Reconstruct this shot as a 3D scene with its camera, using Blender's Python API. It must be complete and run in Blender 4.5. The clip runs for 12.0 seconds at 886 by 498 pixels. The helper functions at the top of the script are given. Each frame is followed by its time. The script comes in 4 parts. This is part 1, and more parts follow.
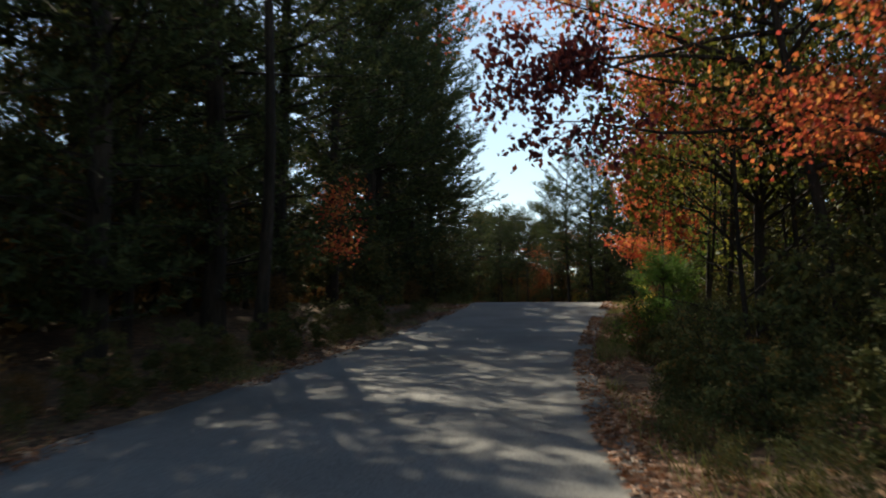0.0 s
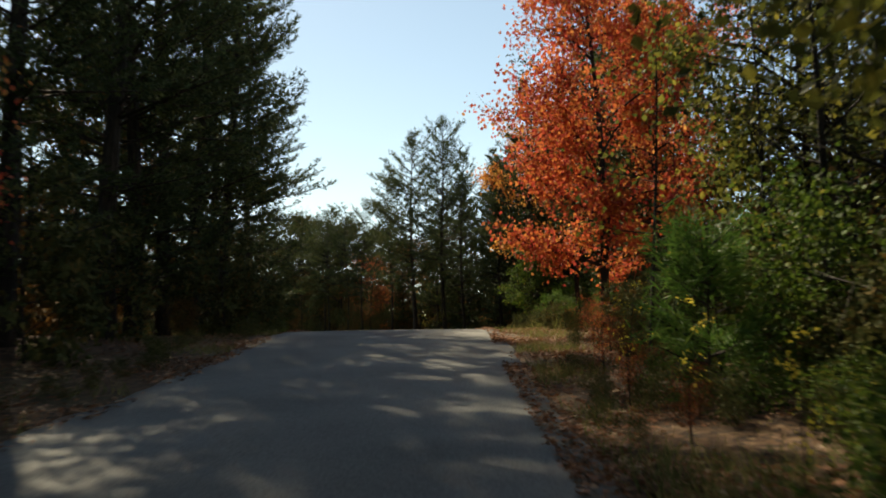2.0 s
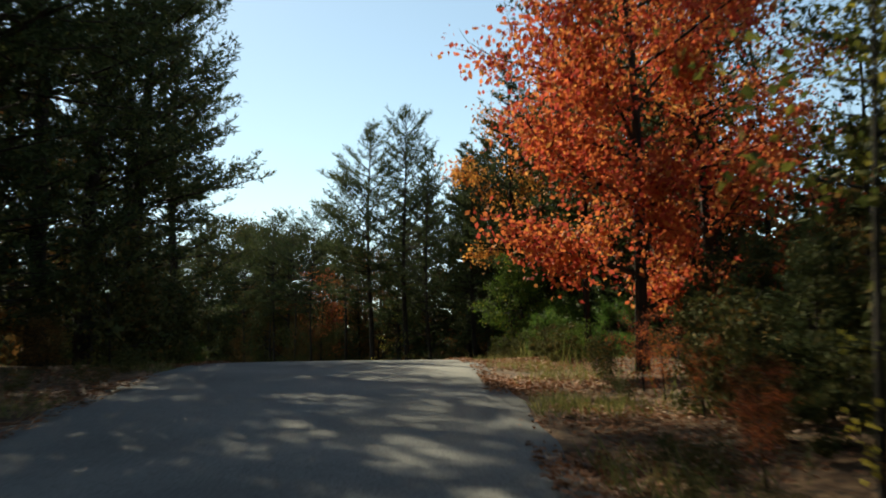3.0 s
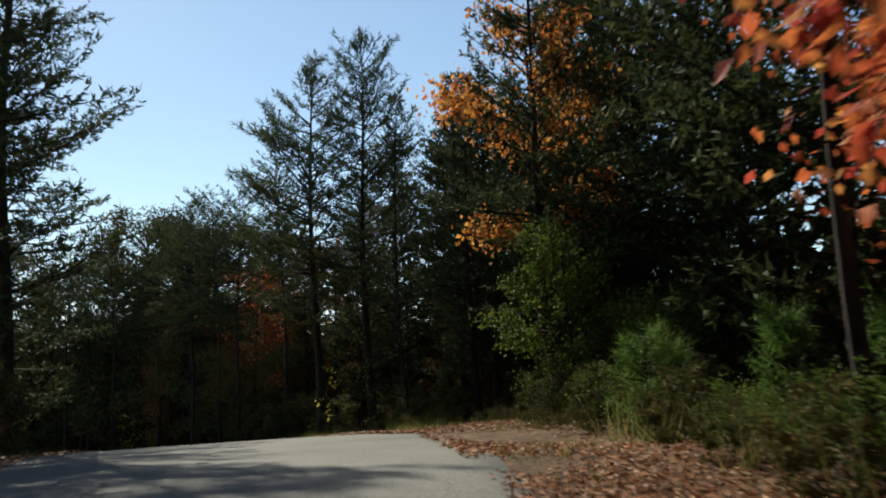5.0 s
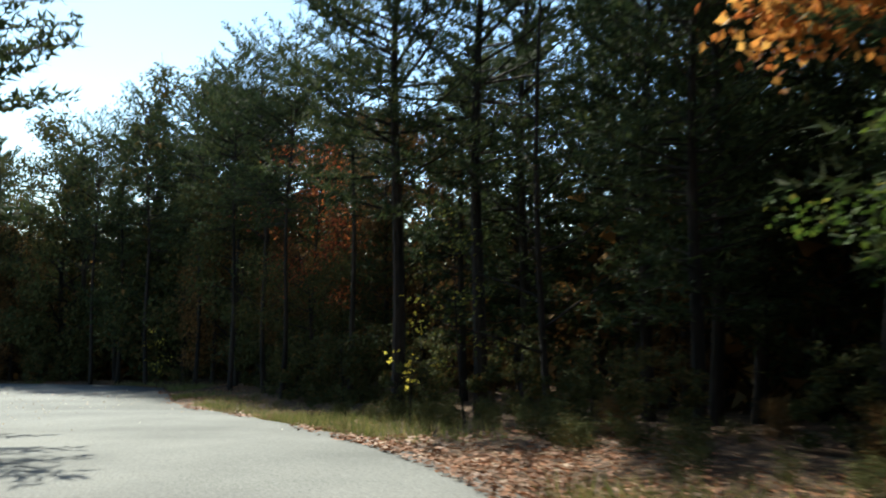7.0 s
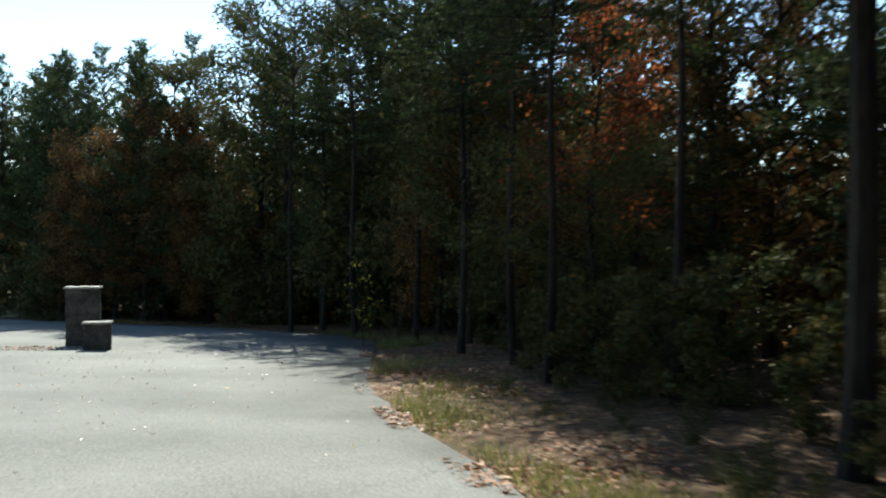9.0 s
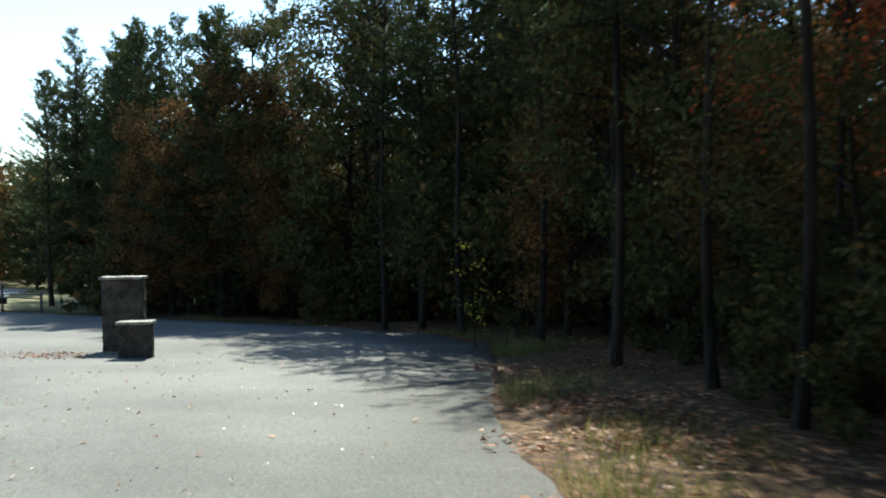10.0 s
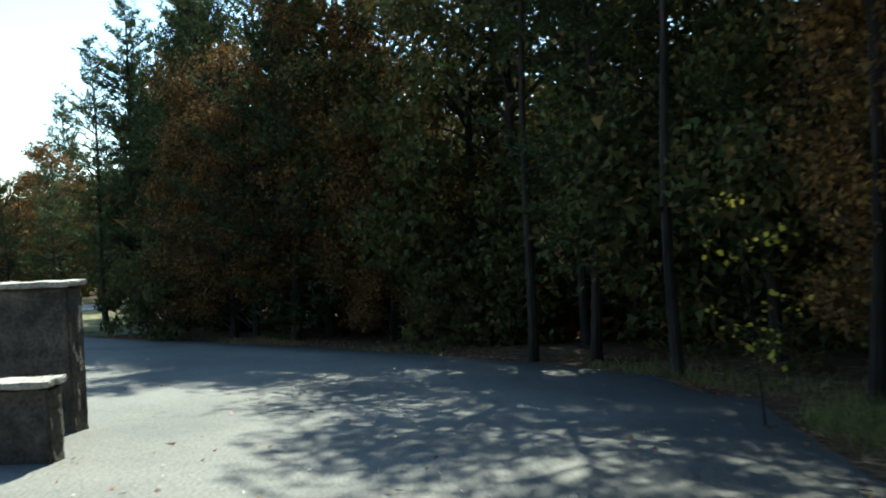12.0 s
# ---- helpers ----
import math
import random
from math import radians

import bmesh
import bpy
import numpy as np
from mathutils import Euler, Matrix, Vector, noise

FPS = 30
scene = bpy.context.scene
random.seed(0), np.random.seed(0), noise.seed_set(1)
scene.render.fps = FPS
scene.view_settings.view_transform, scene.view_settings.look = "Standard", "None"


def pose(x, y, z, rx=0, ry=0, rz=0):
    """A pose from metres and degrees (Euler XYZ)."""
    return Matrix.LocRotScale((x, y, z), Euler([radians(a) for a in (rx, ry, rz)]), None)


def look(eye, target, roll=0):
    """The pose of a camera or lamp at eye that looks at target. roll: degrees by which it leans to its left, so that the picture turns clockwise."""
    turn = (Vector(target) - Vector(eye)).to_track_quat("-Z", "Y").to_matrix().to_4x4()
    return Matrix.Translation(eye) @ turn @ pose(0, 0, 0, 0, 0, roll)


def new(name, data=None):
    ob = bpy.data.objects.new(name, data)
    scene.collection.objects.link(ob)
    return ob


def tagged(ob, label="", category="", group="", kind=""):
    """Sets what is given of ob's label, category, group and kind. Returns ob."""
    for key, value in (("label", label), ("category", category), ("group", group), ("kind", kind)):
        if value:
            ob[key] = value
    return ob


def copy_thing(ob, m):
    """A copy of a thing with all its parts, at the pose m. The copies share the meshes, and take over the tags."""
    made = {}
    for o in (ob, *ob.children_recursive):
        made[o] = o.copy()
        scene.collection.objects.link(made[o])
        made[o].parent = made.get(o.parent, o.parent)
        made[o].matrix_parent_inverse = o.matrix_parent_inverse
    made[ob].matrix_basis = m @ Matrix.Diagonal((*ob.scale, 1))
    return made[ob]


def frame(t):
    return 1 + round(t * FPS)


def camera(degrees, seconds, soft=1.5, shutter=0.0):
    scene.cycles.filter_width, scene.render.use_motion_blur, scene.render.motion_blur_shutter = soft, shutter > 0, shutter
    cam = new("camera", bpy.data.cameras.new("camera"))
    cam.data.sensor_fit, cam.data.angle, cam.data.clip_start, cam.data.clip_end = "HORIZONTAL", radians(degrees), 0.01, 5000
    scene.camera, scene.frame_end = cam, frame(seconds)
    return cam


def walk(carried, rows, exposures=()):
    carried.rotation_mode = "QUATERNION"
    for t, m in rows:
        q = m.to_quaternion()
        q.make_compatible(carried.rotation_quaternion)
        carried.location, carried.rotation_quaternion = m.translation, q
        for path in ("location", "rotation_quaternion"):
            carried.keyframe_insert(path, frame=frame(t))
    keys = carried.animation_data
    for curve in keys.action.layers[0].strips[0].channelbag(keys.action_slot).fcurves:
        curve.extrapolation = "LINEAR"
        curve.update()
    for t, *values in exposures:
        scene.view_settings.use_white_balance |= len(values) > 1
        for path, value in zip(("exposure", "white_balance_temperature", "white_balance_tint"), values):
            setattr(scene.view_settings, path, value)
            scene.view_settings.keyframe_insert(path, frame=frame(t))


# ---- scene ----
cam = camera(53.0, 12.0, soft=1.9, shutter=0.4)
PATH = [
    (0.0, pose(0.000, 0.000, 1.300, 95.500, 0.000, 0.000)),
    (0.5, pose(0.000, 3.460, 1.450, 95.790, 0.127, -3.404)),
    (1.0, pose(0.228, 6.919, 1.601, 95.866, 0.811, -6.352)),
    (1.5, pose(0.546, 10.329, 1.792, 96.032, 1.267, -9.021)),
    (2.0, pose(1.001, 13.739, 1.983, 96.800, 1.147, -10.941)),
    (2.5, pose(1.547, 17.054, 2.211, 97.372, 1.179, -12.345)),
    (3.0, pose(2.184, 20.364, 2.484, 97.846, 0.993, -13.568)),
    (5.0, pose(4.914, 32.873, 3.597, 98.103, 2.771, -15.411)),
    (5.5, pose(5.460, 35.686, 3.822, 97.420, 1.901, -14.688)),
    (6.0, pose(5.961, 38.457, 3.997, 95.739, 0.822, -13.885)),
    (6.5, pose(6.370, 41.147, 4.073, 94.375, -0.034, -12.258)),
    (7.0, pose(6.597, 43.754, 4.050, 92.623, -0.677, -9.708)),
    (9.0, pose(6.000, 54.100, 3.580, 88.209, -0.120, 5.005)),
    (9.5, pose(5.437, 56.701, 3.342, 87.922, 0.370, 8.493)),
    (10.0, pose(4.804, 59.172, 3.107, 87.737, 0.740, 11.185)),
    (10.5, pose(4.133, 61.502, 2.907, 87.551, 1.398, 13.469)),
    (11.0, pose(3.389, 63.751, 2.709, 88.163, 1.941, 15.155)),
    (11.5, pose(2.624, 65.843, 2.516, 88.475, 2.177, 16.651)),
    (12.0, pose(1.851, 67.811, 2.372, 88.389, 2.517, 18.244)),
]
walk(cam, PATH, exposures=[(0.0, 0.65, 7500, 6), (0.5, 1.05, 8000, 8), (1.5, 0.85, 8800, 6), (2.5, 0.7, 8200, 0), (3.0, 0.75, 7900, -2), (5.0, 0.45, 6900, 3), (5.5, 0.35, 6800, 4), (6.0, 0.85, 6700, 3), (6.5, 1.1, 6400, 0), (7.0, 1.2, 6300, -2), (9.0, 1.2, 6250, -2), (10.5, 1.25, 6250, -3), (11.0, 1.3, 6200, -6), (12.0, 1.5, 6250, -8)])

# ---------------------------------------------------------------- light
SUN_AZ = 14.5      # degrees to the left of +y
SUN_EL = 41.0
world = bpy.data.worlds.new("world")
scene.world = world
world.use_nodes = True
wn = world.node_tree
bg = wn.nodes["Background"]
sky = wn.nodes.new("ShaderNodeTexSky")
sky.sky_type = "NISHITA"
sky.sun_disc = False
sky.sun_elevation = radians(SUN_EL)
sky.sun_rotation = radians(-SUN_AZ)
sky.air_density = 1.0
sky.dust_density = 0.15
sky.ozone_density = 1.5
wn.links.new(sky.outputs["Color"], bg.inputs["Color"])
bg.inputs["Strength"].default_value = 0.105

sun_data = bpy.data.lights.new("sun", "SUN")
sun_data.energy = 5.0
sun_data.angle = radians(0.53)
sun_data.color = (1.0, 0.94, 0.84)
sun = new("sun", sun_data)
_d = Vector((-math.sin(radians(SUN_AZ)) * math.cos(radians(SUN_EL)), math.cos(radians(SUN_AZ)) * math.cos(radians(SUN_EL)), math.sin(radians(SUN_EL))))
sun.matrix_world = look(_d * 200, (0, 0, 0))


# ---------------------------------------------------------------- materials
def material(name):
    m = bpy.data.materials.new(name)
    m.use_nodes = True
    m.node_tree.nodes.clear()
    return m, m.node_tree.nodes, m.node_tree.links


def ramp(nodes, stops):
    r = nodes.new("ShaderNodeValToRGB")
    e = r.color_ramp.elements
    while len(e) < len(stops):
        e.new(0.5)
    for i, (p, c) in enumerate(stops):
        e[i].position = p
        e[i].color = (*c, 1)
    return r


def leaf_material(name, stops, through_light=0.45, rough=0.65, gloss=0.12):
    """Thin leaf: glossy-diffuse front and light passing through from behind; every leaf its own tint."""
    m, n, l = material(name)
    geo = n.new("ShaderNodeNewGeometry")
    info = n.new("ShaderNodeObjectInfo")
    add = n.new("ShaderNodeMath"); add.operation = "MULTIPLY_ADD"
    l.new(info.outputs["Random"], add.inputs[0]); add.inputs[1].default_value = 0.22
    sub = n.new("ShaderNodeMath"); sub.operation = "SUBTRACT"; sub.inputs[1].default_value = 0.11
    l.new(geo.outputs["Random Per Island"], add.inputs[2])
    l.new(add.outputs[0], sub.inputs[0])
    r = ramp(n, stops)
    l.new(sub.outputs[0], r.inputs[0])
    tex = n.new("ShaderNodeTexCoord")
    noi = n.new("ShaderNodeTexNoise"); noi.inputs["Scale"].default_value = 0.9
    l.new(tex.outputs["Object"], noi.inputs["Vector"])
    hsv = n.new("ShaderNodeHueSaturation")
    mr = n.new("ShaderNodeMapRange"); mr.inputs[1].default_value = 0.3; mr.inputs[2].default_value = 0.7
    mr.inputs[3].default_value = 0.75; mr.inputs[4].default_value = 1.2
    l.new(noi.outputs[0], mr.inputs[0]); l.new(mr.outputs[0], hsv.inputs["Value"])
    l.new(r.outputs[0], hsv.inputs["Color"])
    p = n.new("ShaderNodeBsdfPrincipled")
    p.inputs["Roughness"].default_value = rough
    p.inputs["Specular IOR Level"].default_value = gloss
    l.new(hsv.outputs[0], p.inputs["Base Color"])
    t = n.new("ShaderNodeBsdfTranslucent")
    l.new(hsv.outputs[0], t.inputs["Color"])
    mix = n.new("ShaderNodeMixShader"); mix.inputs[0].default_value = through_light
    l.new(p.outputs[0], mix.inputs[1]); l.new(t.outputs[0], mix.inputs[2])
    out = n.new("ShaderNodeOutputMaterial")
    l.new(mix.outputs[0], out.inputs[0])
    return m


def surface_material(name, dark, light, scale, fine, rough=0.9, bump=0.3, stretch=(1, 1, 1), bump_dist=0.02, third=None, world_coords=True):
    """Rough solid surface: broad stains, fine grain and relief."""
    m, n, l = material(name)
    tex = n.new("ShaderNodeTexCoord")
    geo = n.new("ShaderNodeNewGeometry")
    mp = n.new("ShaderNodeMapping"); mp.inputs["Scale"].default_value = stretch
    l.new(geo.outputs["Position"] if world_coords else tex.outputs["Object"], mp.inputs[0])
    a = n.new("ShaderNodeTexNoise"); a.inputs["Scale"].default_value = scale; a.inputs["Detail"].default_value = 6
    b = n.new("ShaderNodeTexNoise"); b.inputs["Scale"].default_value = fine; b.inputs["Detail"].default_value = 8
    l.new(mp.outputs[0], a.inputs["Vector"]); l.new(mp.outputs[0], b.inputs["Vector"])
    ra = ramp(n, [(0.32, dark), (0.68, light)])
    l.new(a.outputs[0], ra.inputs[0])
    rb = ramp(n, [(0.3, (0.55, 0.55, 0.55)), (0.7, (1.25, 1.25, 1.25))])
    l.new(b.outputs[0], rb.inputs[0])
    mul = n.new("ShaderNodeMix"); mul.data_type = "RGBA"; mul.blend_type = "MULTIPLY"
    mul.inputs[0].default_value = 1.0
    l.new(ra.outputs[0], mul.inputs[6]); l.new(rb.outputs[0], mul.inputs[7])
    col = mul.outputs[2]
    if third:
        c = n.new("ShaderNodeTexNoise"); c.inputs["Scale"].default_value = third[1]; c.inputs["Detail"].default_value = 4
        l.new(geo.outputs["Position"], c.inputs["Vector"])
        rc = ramp(n, [(third[2], (0, 0, 0)), (third[2] + 0.12, (1, 1, 1))])
        l.new(c.outputs[0], rc.inputs[0])
        mx = n.new("ShaderNodeMix"); mx.data_type = "RGBA"
        l.new(rc.outputs[0], mx.inputs[0]); l.new(col, mx.inputs[6]); mx.inputs[7].default_value = (*third[0], 1)
        col = mx.outputs[2]
    p = n.new("ShaderNodeBsdfPrincipled")
    p.inputs["Roughness"].default_value = rough
    p.inputs["Specular IOR Level"].default_value = 0.25
    l.new(col, p.inputs["Base Color"])
    bp = n.new("ShaderNodeBump"); bp.inputs["Strength"].default_value = bump; bp.inputs["Distance"].default_value = bump_dist
    l.new(b.outputs[0], bp.inputs["Height"]); l.new(bp.outputs[0], p.inputs["Normal"])
    out = n.new("ShaderNodeOutputMaterial")
    l.new(p.outputs[0], out.inputs[0])
    return m


M_ASPHALT = surface_material("asphalt", (0.112, 0.110, 0.102), (0.187, 0.182, 0.168), 0.45, 38.0, 0.85, 0.7, bump_dist=0.008)
def add_cracks(m, scale, amount, dark):
    """Thin dark cracks and darker worn patches over a surface's colour."""
    n, l = m.node_tree.nodes, m.node_tree.links
    p = next(x for x in n if x.type == "BSDF_PRINCIPLED")
    src = p.inputs["Base Color"].links[0].from_socket
    geo = n.new("ShaderNodeNewGeometry")
    wob = n.new("ShaderNodeTexNoise"); wob.inputs["Scale"].default_value = 1.1; wob.inputs["Detail"].default_value = 5
    l.new(geo.outputs["Position"], wob.inputs["Vector"])
    add = n.new("ShaderNodeMix"); add.data_type = "RGBA"; add.blend_type = "ADD"; add.inputs[0].default_value = 0.9
    l.new(geo.outputs["Position"], add.inputs[6]); l.new(wob.outputs["Color"], add.inputs[7])
    vor = n.new("ShaderNodeTexVoronoi"); vor.feature = "DISTANCE_TO_EDGE"; vor.inputs["Scale"].default_value = scale
    l.new(add.outputs[2], vor.inputs["Vector"])
    r = ramp(n, [(0.0, (1, 1, 1)), (0.0035, (0, 0, 0))])
    l.new(vor.outputs["Distance"], r.inputs[0])
    gate = n.new("ShaderNodeTexNoise"); gate.inputs["Scale"].default_value = 0.18
    l.new(geo.outputs["Position"], gate.inputs["Vector"])
    rg = ramp(n, [(0.46, (0, 0, 0)), (0.56, (amount, amount, amount))])
    l.new(gate.outputs[0], rg.inputs[0])
    mul = n.new("ShaderNodeMath"); mul.operation = "MULTIPLY"
    l.new(r.outputs[0], mul.inputs[0]); l.new(rg.outputs[0], mul.inputs[1])
    mx = n.new("ShaderNodeMix"); mx.data_type = "RGBA"
    l.new(mul.outputs[0], mx.inputs[0]); l.new(src, mx.inputs[6]); mx.inputs[7].default_value = (*dark, 1)
    l.new(mx.outputs[2], p.inputs["Base Color"])


def add_litter(m, scale, share):
    """Overlapping dead-leaf cells in browns over the soil colour, at true leaf size."""
    n, l = m.node_tree.nodes, m.node_tree.links
    p = next(x for x in n if x.type == "BSDF_PRINCIPLED")
    src = p.inputs["Base Color"].links[0].from_socket
    geo = n.new("ShaderNodeNewGeometry")
    vor = n.new("ShaderNodeTexVoronoi"); vor.inputs["Scale"].default_value = scale
    l.new(geo.outputs["Position"], vor.inputs["Vector"])
    sep = n.new("ShaderNodeSeparateColor")
    l.new(vor.outputs["Color"], sep.inputs[0])
    r = ramp(n, [(0.0, (0.022, 0.012, 0.007)), (0.4, (0.075, 0.036, 0.017)), (0.75, (0.15, 0.075, 0.035)), (1.0, (0.26, 0.16, 0.085))])
    l.new(sep.outputs[0], r.inputs[0])
    gate = n.new("ShaderNodeTexNoise"); gate.inputs["Scale"].default_value = 0.7; gate.inputs["Detail"].default_value = 5
    l.new(geo.outputs["Position"], gate.inputs["Vector"])
    rg = ramp(n, [(0.3, (share, share, share)), (0.65, (share * 0.35, share * 0.35, share * 0.35))])
    l.new(gate.outputs[0], rg.inputs[0])
    mx = n.new("ShaderNodeMix"); mx.data_type = "RGBA"
    l.new(rg.outputs[0], mx.inputs[0]); l.new(src, mx.inputs[6]); l.new(r.outputs[0], mx.inputs[7])
    l.new(mx.outputs[2], p.inputs["Base Color"])


add_cracks(M_ASPHALT, 0.22, 0.4, (0.04, 0.038, 0.035))
M_EARTH = surface_material("forest_floor", (0.026, 0.016, 0.009), (0.085, 0.046, 0.022), 1.3, 14.0, 0.95, 0.9, bump_dist=0.05, third=((0.04, 0.045, 0.016), 0.25, 0.58))
add_litter(M_EARTH, 11.0, 0.95)
M_BARK = surface_material("bark", (0.016, 0.013, 0.010), (0.052, 0.040, 0.031), 3.0, 18.0, 0.95, 0.8, (1, 1, 0.25), 0.03)
M_STONE = surface_material("stone", (0.05, 0.046, 0.040), (0.13, 0.118, 0.10), 5.0, 30.0, 0.9, 0.6, bump_dist=0.02)
M_CAP = surface_material("cap_stone", (0.30, 0.28, 0.25), (0.45, 0.43, 0.39), 5.0, 35.0, 0.85, 0.5, bump_dist=0.015)
M_LAWN = surface_material("lawn", (0.10, 0.105, 0.04), (0.21, 0.18, 0.085), 0.8, 22.0, 0.95, 0.6, bump_dist=0.03)
M_GRAVEL = surface_material("pale_gravel", (0.30, 0.30, 0.29), (0.42, 0.41, 0.39), 1.0, 40.0, 0.9, 0.3)
M_RAIL = surface_material("weathered_wood", (0.10, 0.085, 0.07), (0.2, 0.17, 0.14), 3.0, 30.0, 0.9, 0.3, (1, 1, 0.3))
M_MAPLE = leaf_material("maple_leaf", [(0.0, (0.38, 0.055, 0.045)), (0.35, (0.53, 0.11, 0.05)), (0.7, (0.62, 0.19, 0.06)), (1.0, (0.64, 0.34, 0.10))], 0.48)
M_OAK = leaf_material("oak_leaf", [(0.0, (0.36, 0.10, 0.03)), (0.5, (0.56, 0.22, 0.05)), (1.0, (0.62, 0.34, 0.09))], 0.5)
M_RED = leaf_material("red_leaf", [(0.0, (0.09, 0.03, 0.018)), (0.5, (0.26, 0.06, 0.028)), (1.0, (0.48, 0.16, 0.045))], 0.42)
M_PURPLE = leaf_material("purple_leaf", [(0.0, (0.05, 0.015, 0.02)), (0.6, (0.12, 0.03, 0.03)), (1.0, (0.3, 0.07, 0.04))], 0.3)
M_YELLOW = leaf_material("yellow_leaf", [(0.0, (0.05, 0.065, 0.018)), (0.5, (0.13, 0.135, 0.03)), (0.85, (0.24, 0.215, 0.042)), (1.0, (0.42, 0.33, 0.06))], 0.4)
M_GOLD = leaf_material("golden_leaf", [(0.0, (0.30, 0.25, 0.04)), (0.4, (0.58, 0.46, 0.06)), (1.0, (0.70, 0.58, 0.10))], 0.5)
M_GREEN = leaf_material("green_leaf", [(0.0, (0.035, 0.07, 0.015)), (0.5, (0.085, 0.14, 0.025)), (0.96, (0.14, 0.19, 0.03)), (1.0, (0.26, 0.24, 0.05))], 0.3)
M_RUST = leaf_material("rust_leaf", [(0.0, (0.06, 0.045, 0.02)), (0.4, (0.12, 0.075, 0.03)), (0.75, (0.20, 0.10, 0.036)), (1.0, (0.30, 0.16, 0.05))], 0.2, 0.8, 0.06)
M_OLIVE = leaf_material("olive_leaf", [(0.0, (0.045, 0.055, 0.022)), (0.5, (0.085, 0.092, 0.033)), (0.9, (0.12, 0.108, 0.038)), (1.0, (0.19, 0.11, 0.035))], 0.16, 0.8, 0.06)
M_NEEDLE = leaf_material("needle", [(0.0, (0.030, 0.044, 0.018)), (0.6, (0.055, 0.075, 0.030)), (1.0, (0.10, 0.11, 0.04))], 0.22, 0.8)
M_YOUNG = leaf_material("young_needle", [(0.0, (0.05, 0.11, 0.022)), (0.6, (0.09, 0.18, 0.035)), (1.0, (0.16, 0.20, 0.048))], 0.38, 0.6)
M_LITTER = leaf_material("fallen_leaf", [(0.0, (0.10, 0.055, 0.03)), (0.45, (0.27, 0.105, 0.048)), (0.8, (0.33, 0.15, 0.075)), (1.0, (0.44, 0.31, 0.21))], 0.15, 0.6)
# dry leaves with the sun's glint put into their pale colour
M_CURLED_GLINT = leaf_material("curled_leaf_glint", [(0.0, (0.30, 0.20, 0.12)), (0.5, (0.55, 0.44, 0.32)), (1.0, (0.72, 0.66, 0.56))], 0.35, 0.4, 0.5)
M_GRASS = leaf_material("grass", [(0.0, (0.07, 0.10, 0.025)), (0.5, (0.16, 0.17, 0.05)), (1.0, (0.32, 0.26, 0.11))], 0.35)

# ---------------------------------------------------------------- the lie of the land
_Y = [-60, -20, 0, 3.46, 6.9, 10.3, 13.7, 17, 20.4, 32.9, 35.7, 38.5, 41.1, 43.75, 45.5, 47.25, 49, 50.75, 52.5, 54.05, 56.64, 59.13, 61.43, 63.72, 65.8, 67.76, 74.9, 89.9, 110, 140]
_Z = [-1.6, -0.8, 0, .15, .301, .492, .683, .911, 1.184, 2.297, 2.522, 2.697, 2.773, 2.75, 2.725, 2.678, 2.609, 2.517, 2.401, 2.281, 2.044, 1.808, 1.609, 1.409, 1.216, 1.073, .533, -.559, -1.66, -3.0]
_T = np.arange(-80, 160, 0.25)
_P = np.convolve(np.pad(np.interp(_T, _Y, _Z), 8, mode="edge"), np.ones(17) / 17, "valid")
RIGHT = ([-60, -20, 0, 7.5, 11.2, 15.8, 20.7, 26.5, 31, 34.2, 39.7, 44, 47, 50.5, 53.5, 56.5, 60, 61.2, 63.1, 64.8, 66, 68.3, 70, 74, 78, 80.5, 83, 86, 88.5, 91.5, 97, 110],
         [-3, -0.2, 1.2, 1.6, 2.0, 2.6, 3.5, 4.7, 5.7, 6.4, 7.5, 8.2, 8.5, 8.3, 7.8, 7.0, 6.05, 5.65, 4.95, 4.4, 4.05, 3.55, 3.25, 2.7, 2.0, 0.6, -2.4, -8, -14, -22, -42, -90])
LEFT = ([-60, -20, 0, 7.8, 10.3, 14.1, 19.5, 22, 27, 31, 34.5, 40, 45, 50, 55, 58, 60, 61.5, 63, 64.5, 66, 72, 84, 90, 97, 110],
        [-7, -4.6, -3.6, -3.4, -3.0, -2.6, -1.7, -1.2, -.3, .3, .8, 1.7, 2.3, 2.5, 2.6, 2.2, 0.6, -3, -10, -20, -30, -34, -42, -46, -52, -95])


def xr(y):
    return float(np.interp(y, *RIGHT))


def xl(y):
    return float(np.interp(y, *LEFT))


def road_z(y):
    return float(np.interp(y, _T, _P))


def off_road(x, y):
    """Metres from the pavement's edge, sideways; negative on it."""
    return max(x - xr(y), xl(y) - x)


def gz(x, y):
    d = off_road(x, y)
    z = road_z(y)
    k = min(max(d / 3.0, 0), 1)
    far = min(max((abs(x) - 60) / 100, 0), 1)
    z = z * (1 - far) - 1.0 * far
    return z - 0.05 + k * (0.10 + 0.16 * noise.noise((x * 0.35, y * 0.35, 0)) + 0.25 * noise.noise((x * 0.09, y * 0.09, 3)))


def to_object(name, verts, faces, mat, parent=None, smooth=False):
    me = bpy.data.meshes.new(name)
    me.from_pydata(verts, [], faces)
    me.materials.append(mat)
    if smooth:
        me.polygons.foreach_set("use_smooth", [True] * len(me.polygons))
    me.update()
    ob = new(name, me)
    if parent:
        ob.parent = parent
    return ob


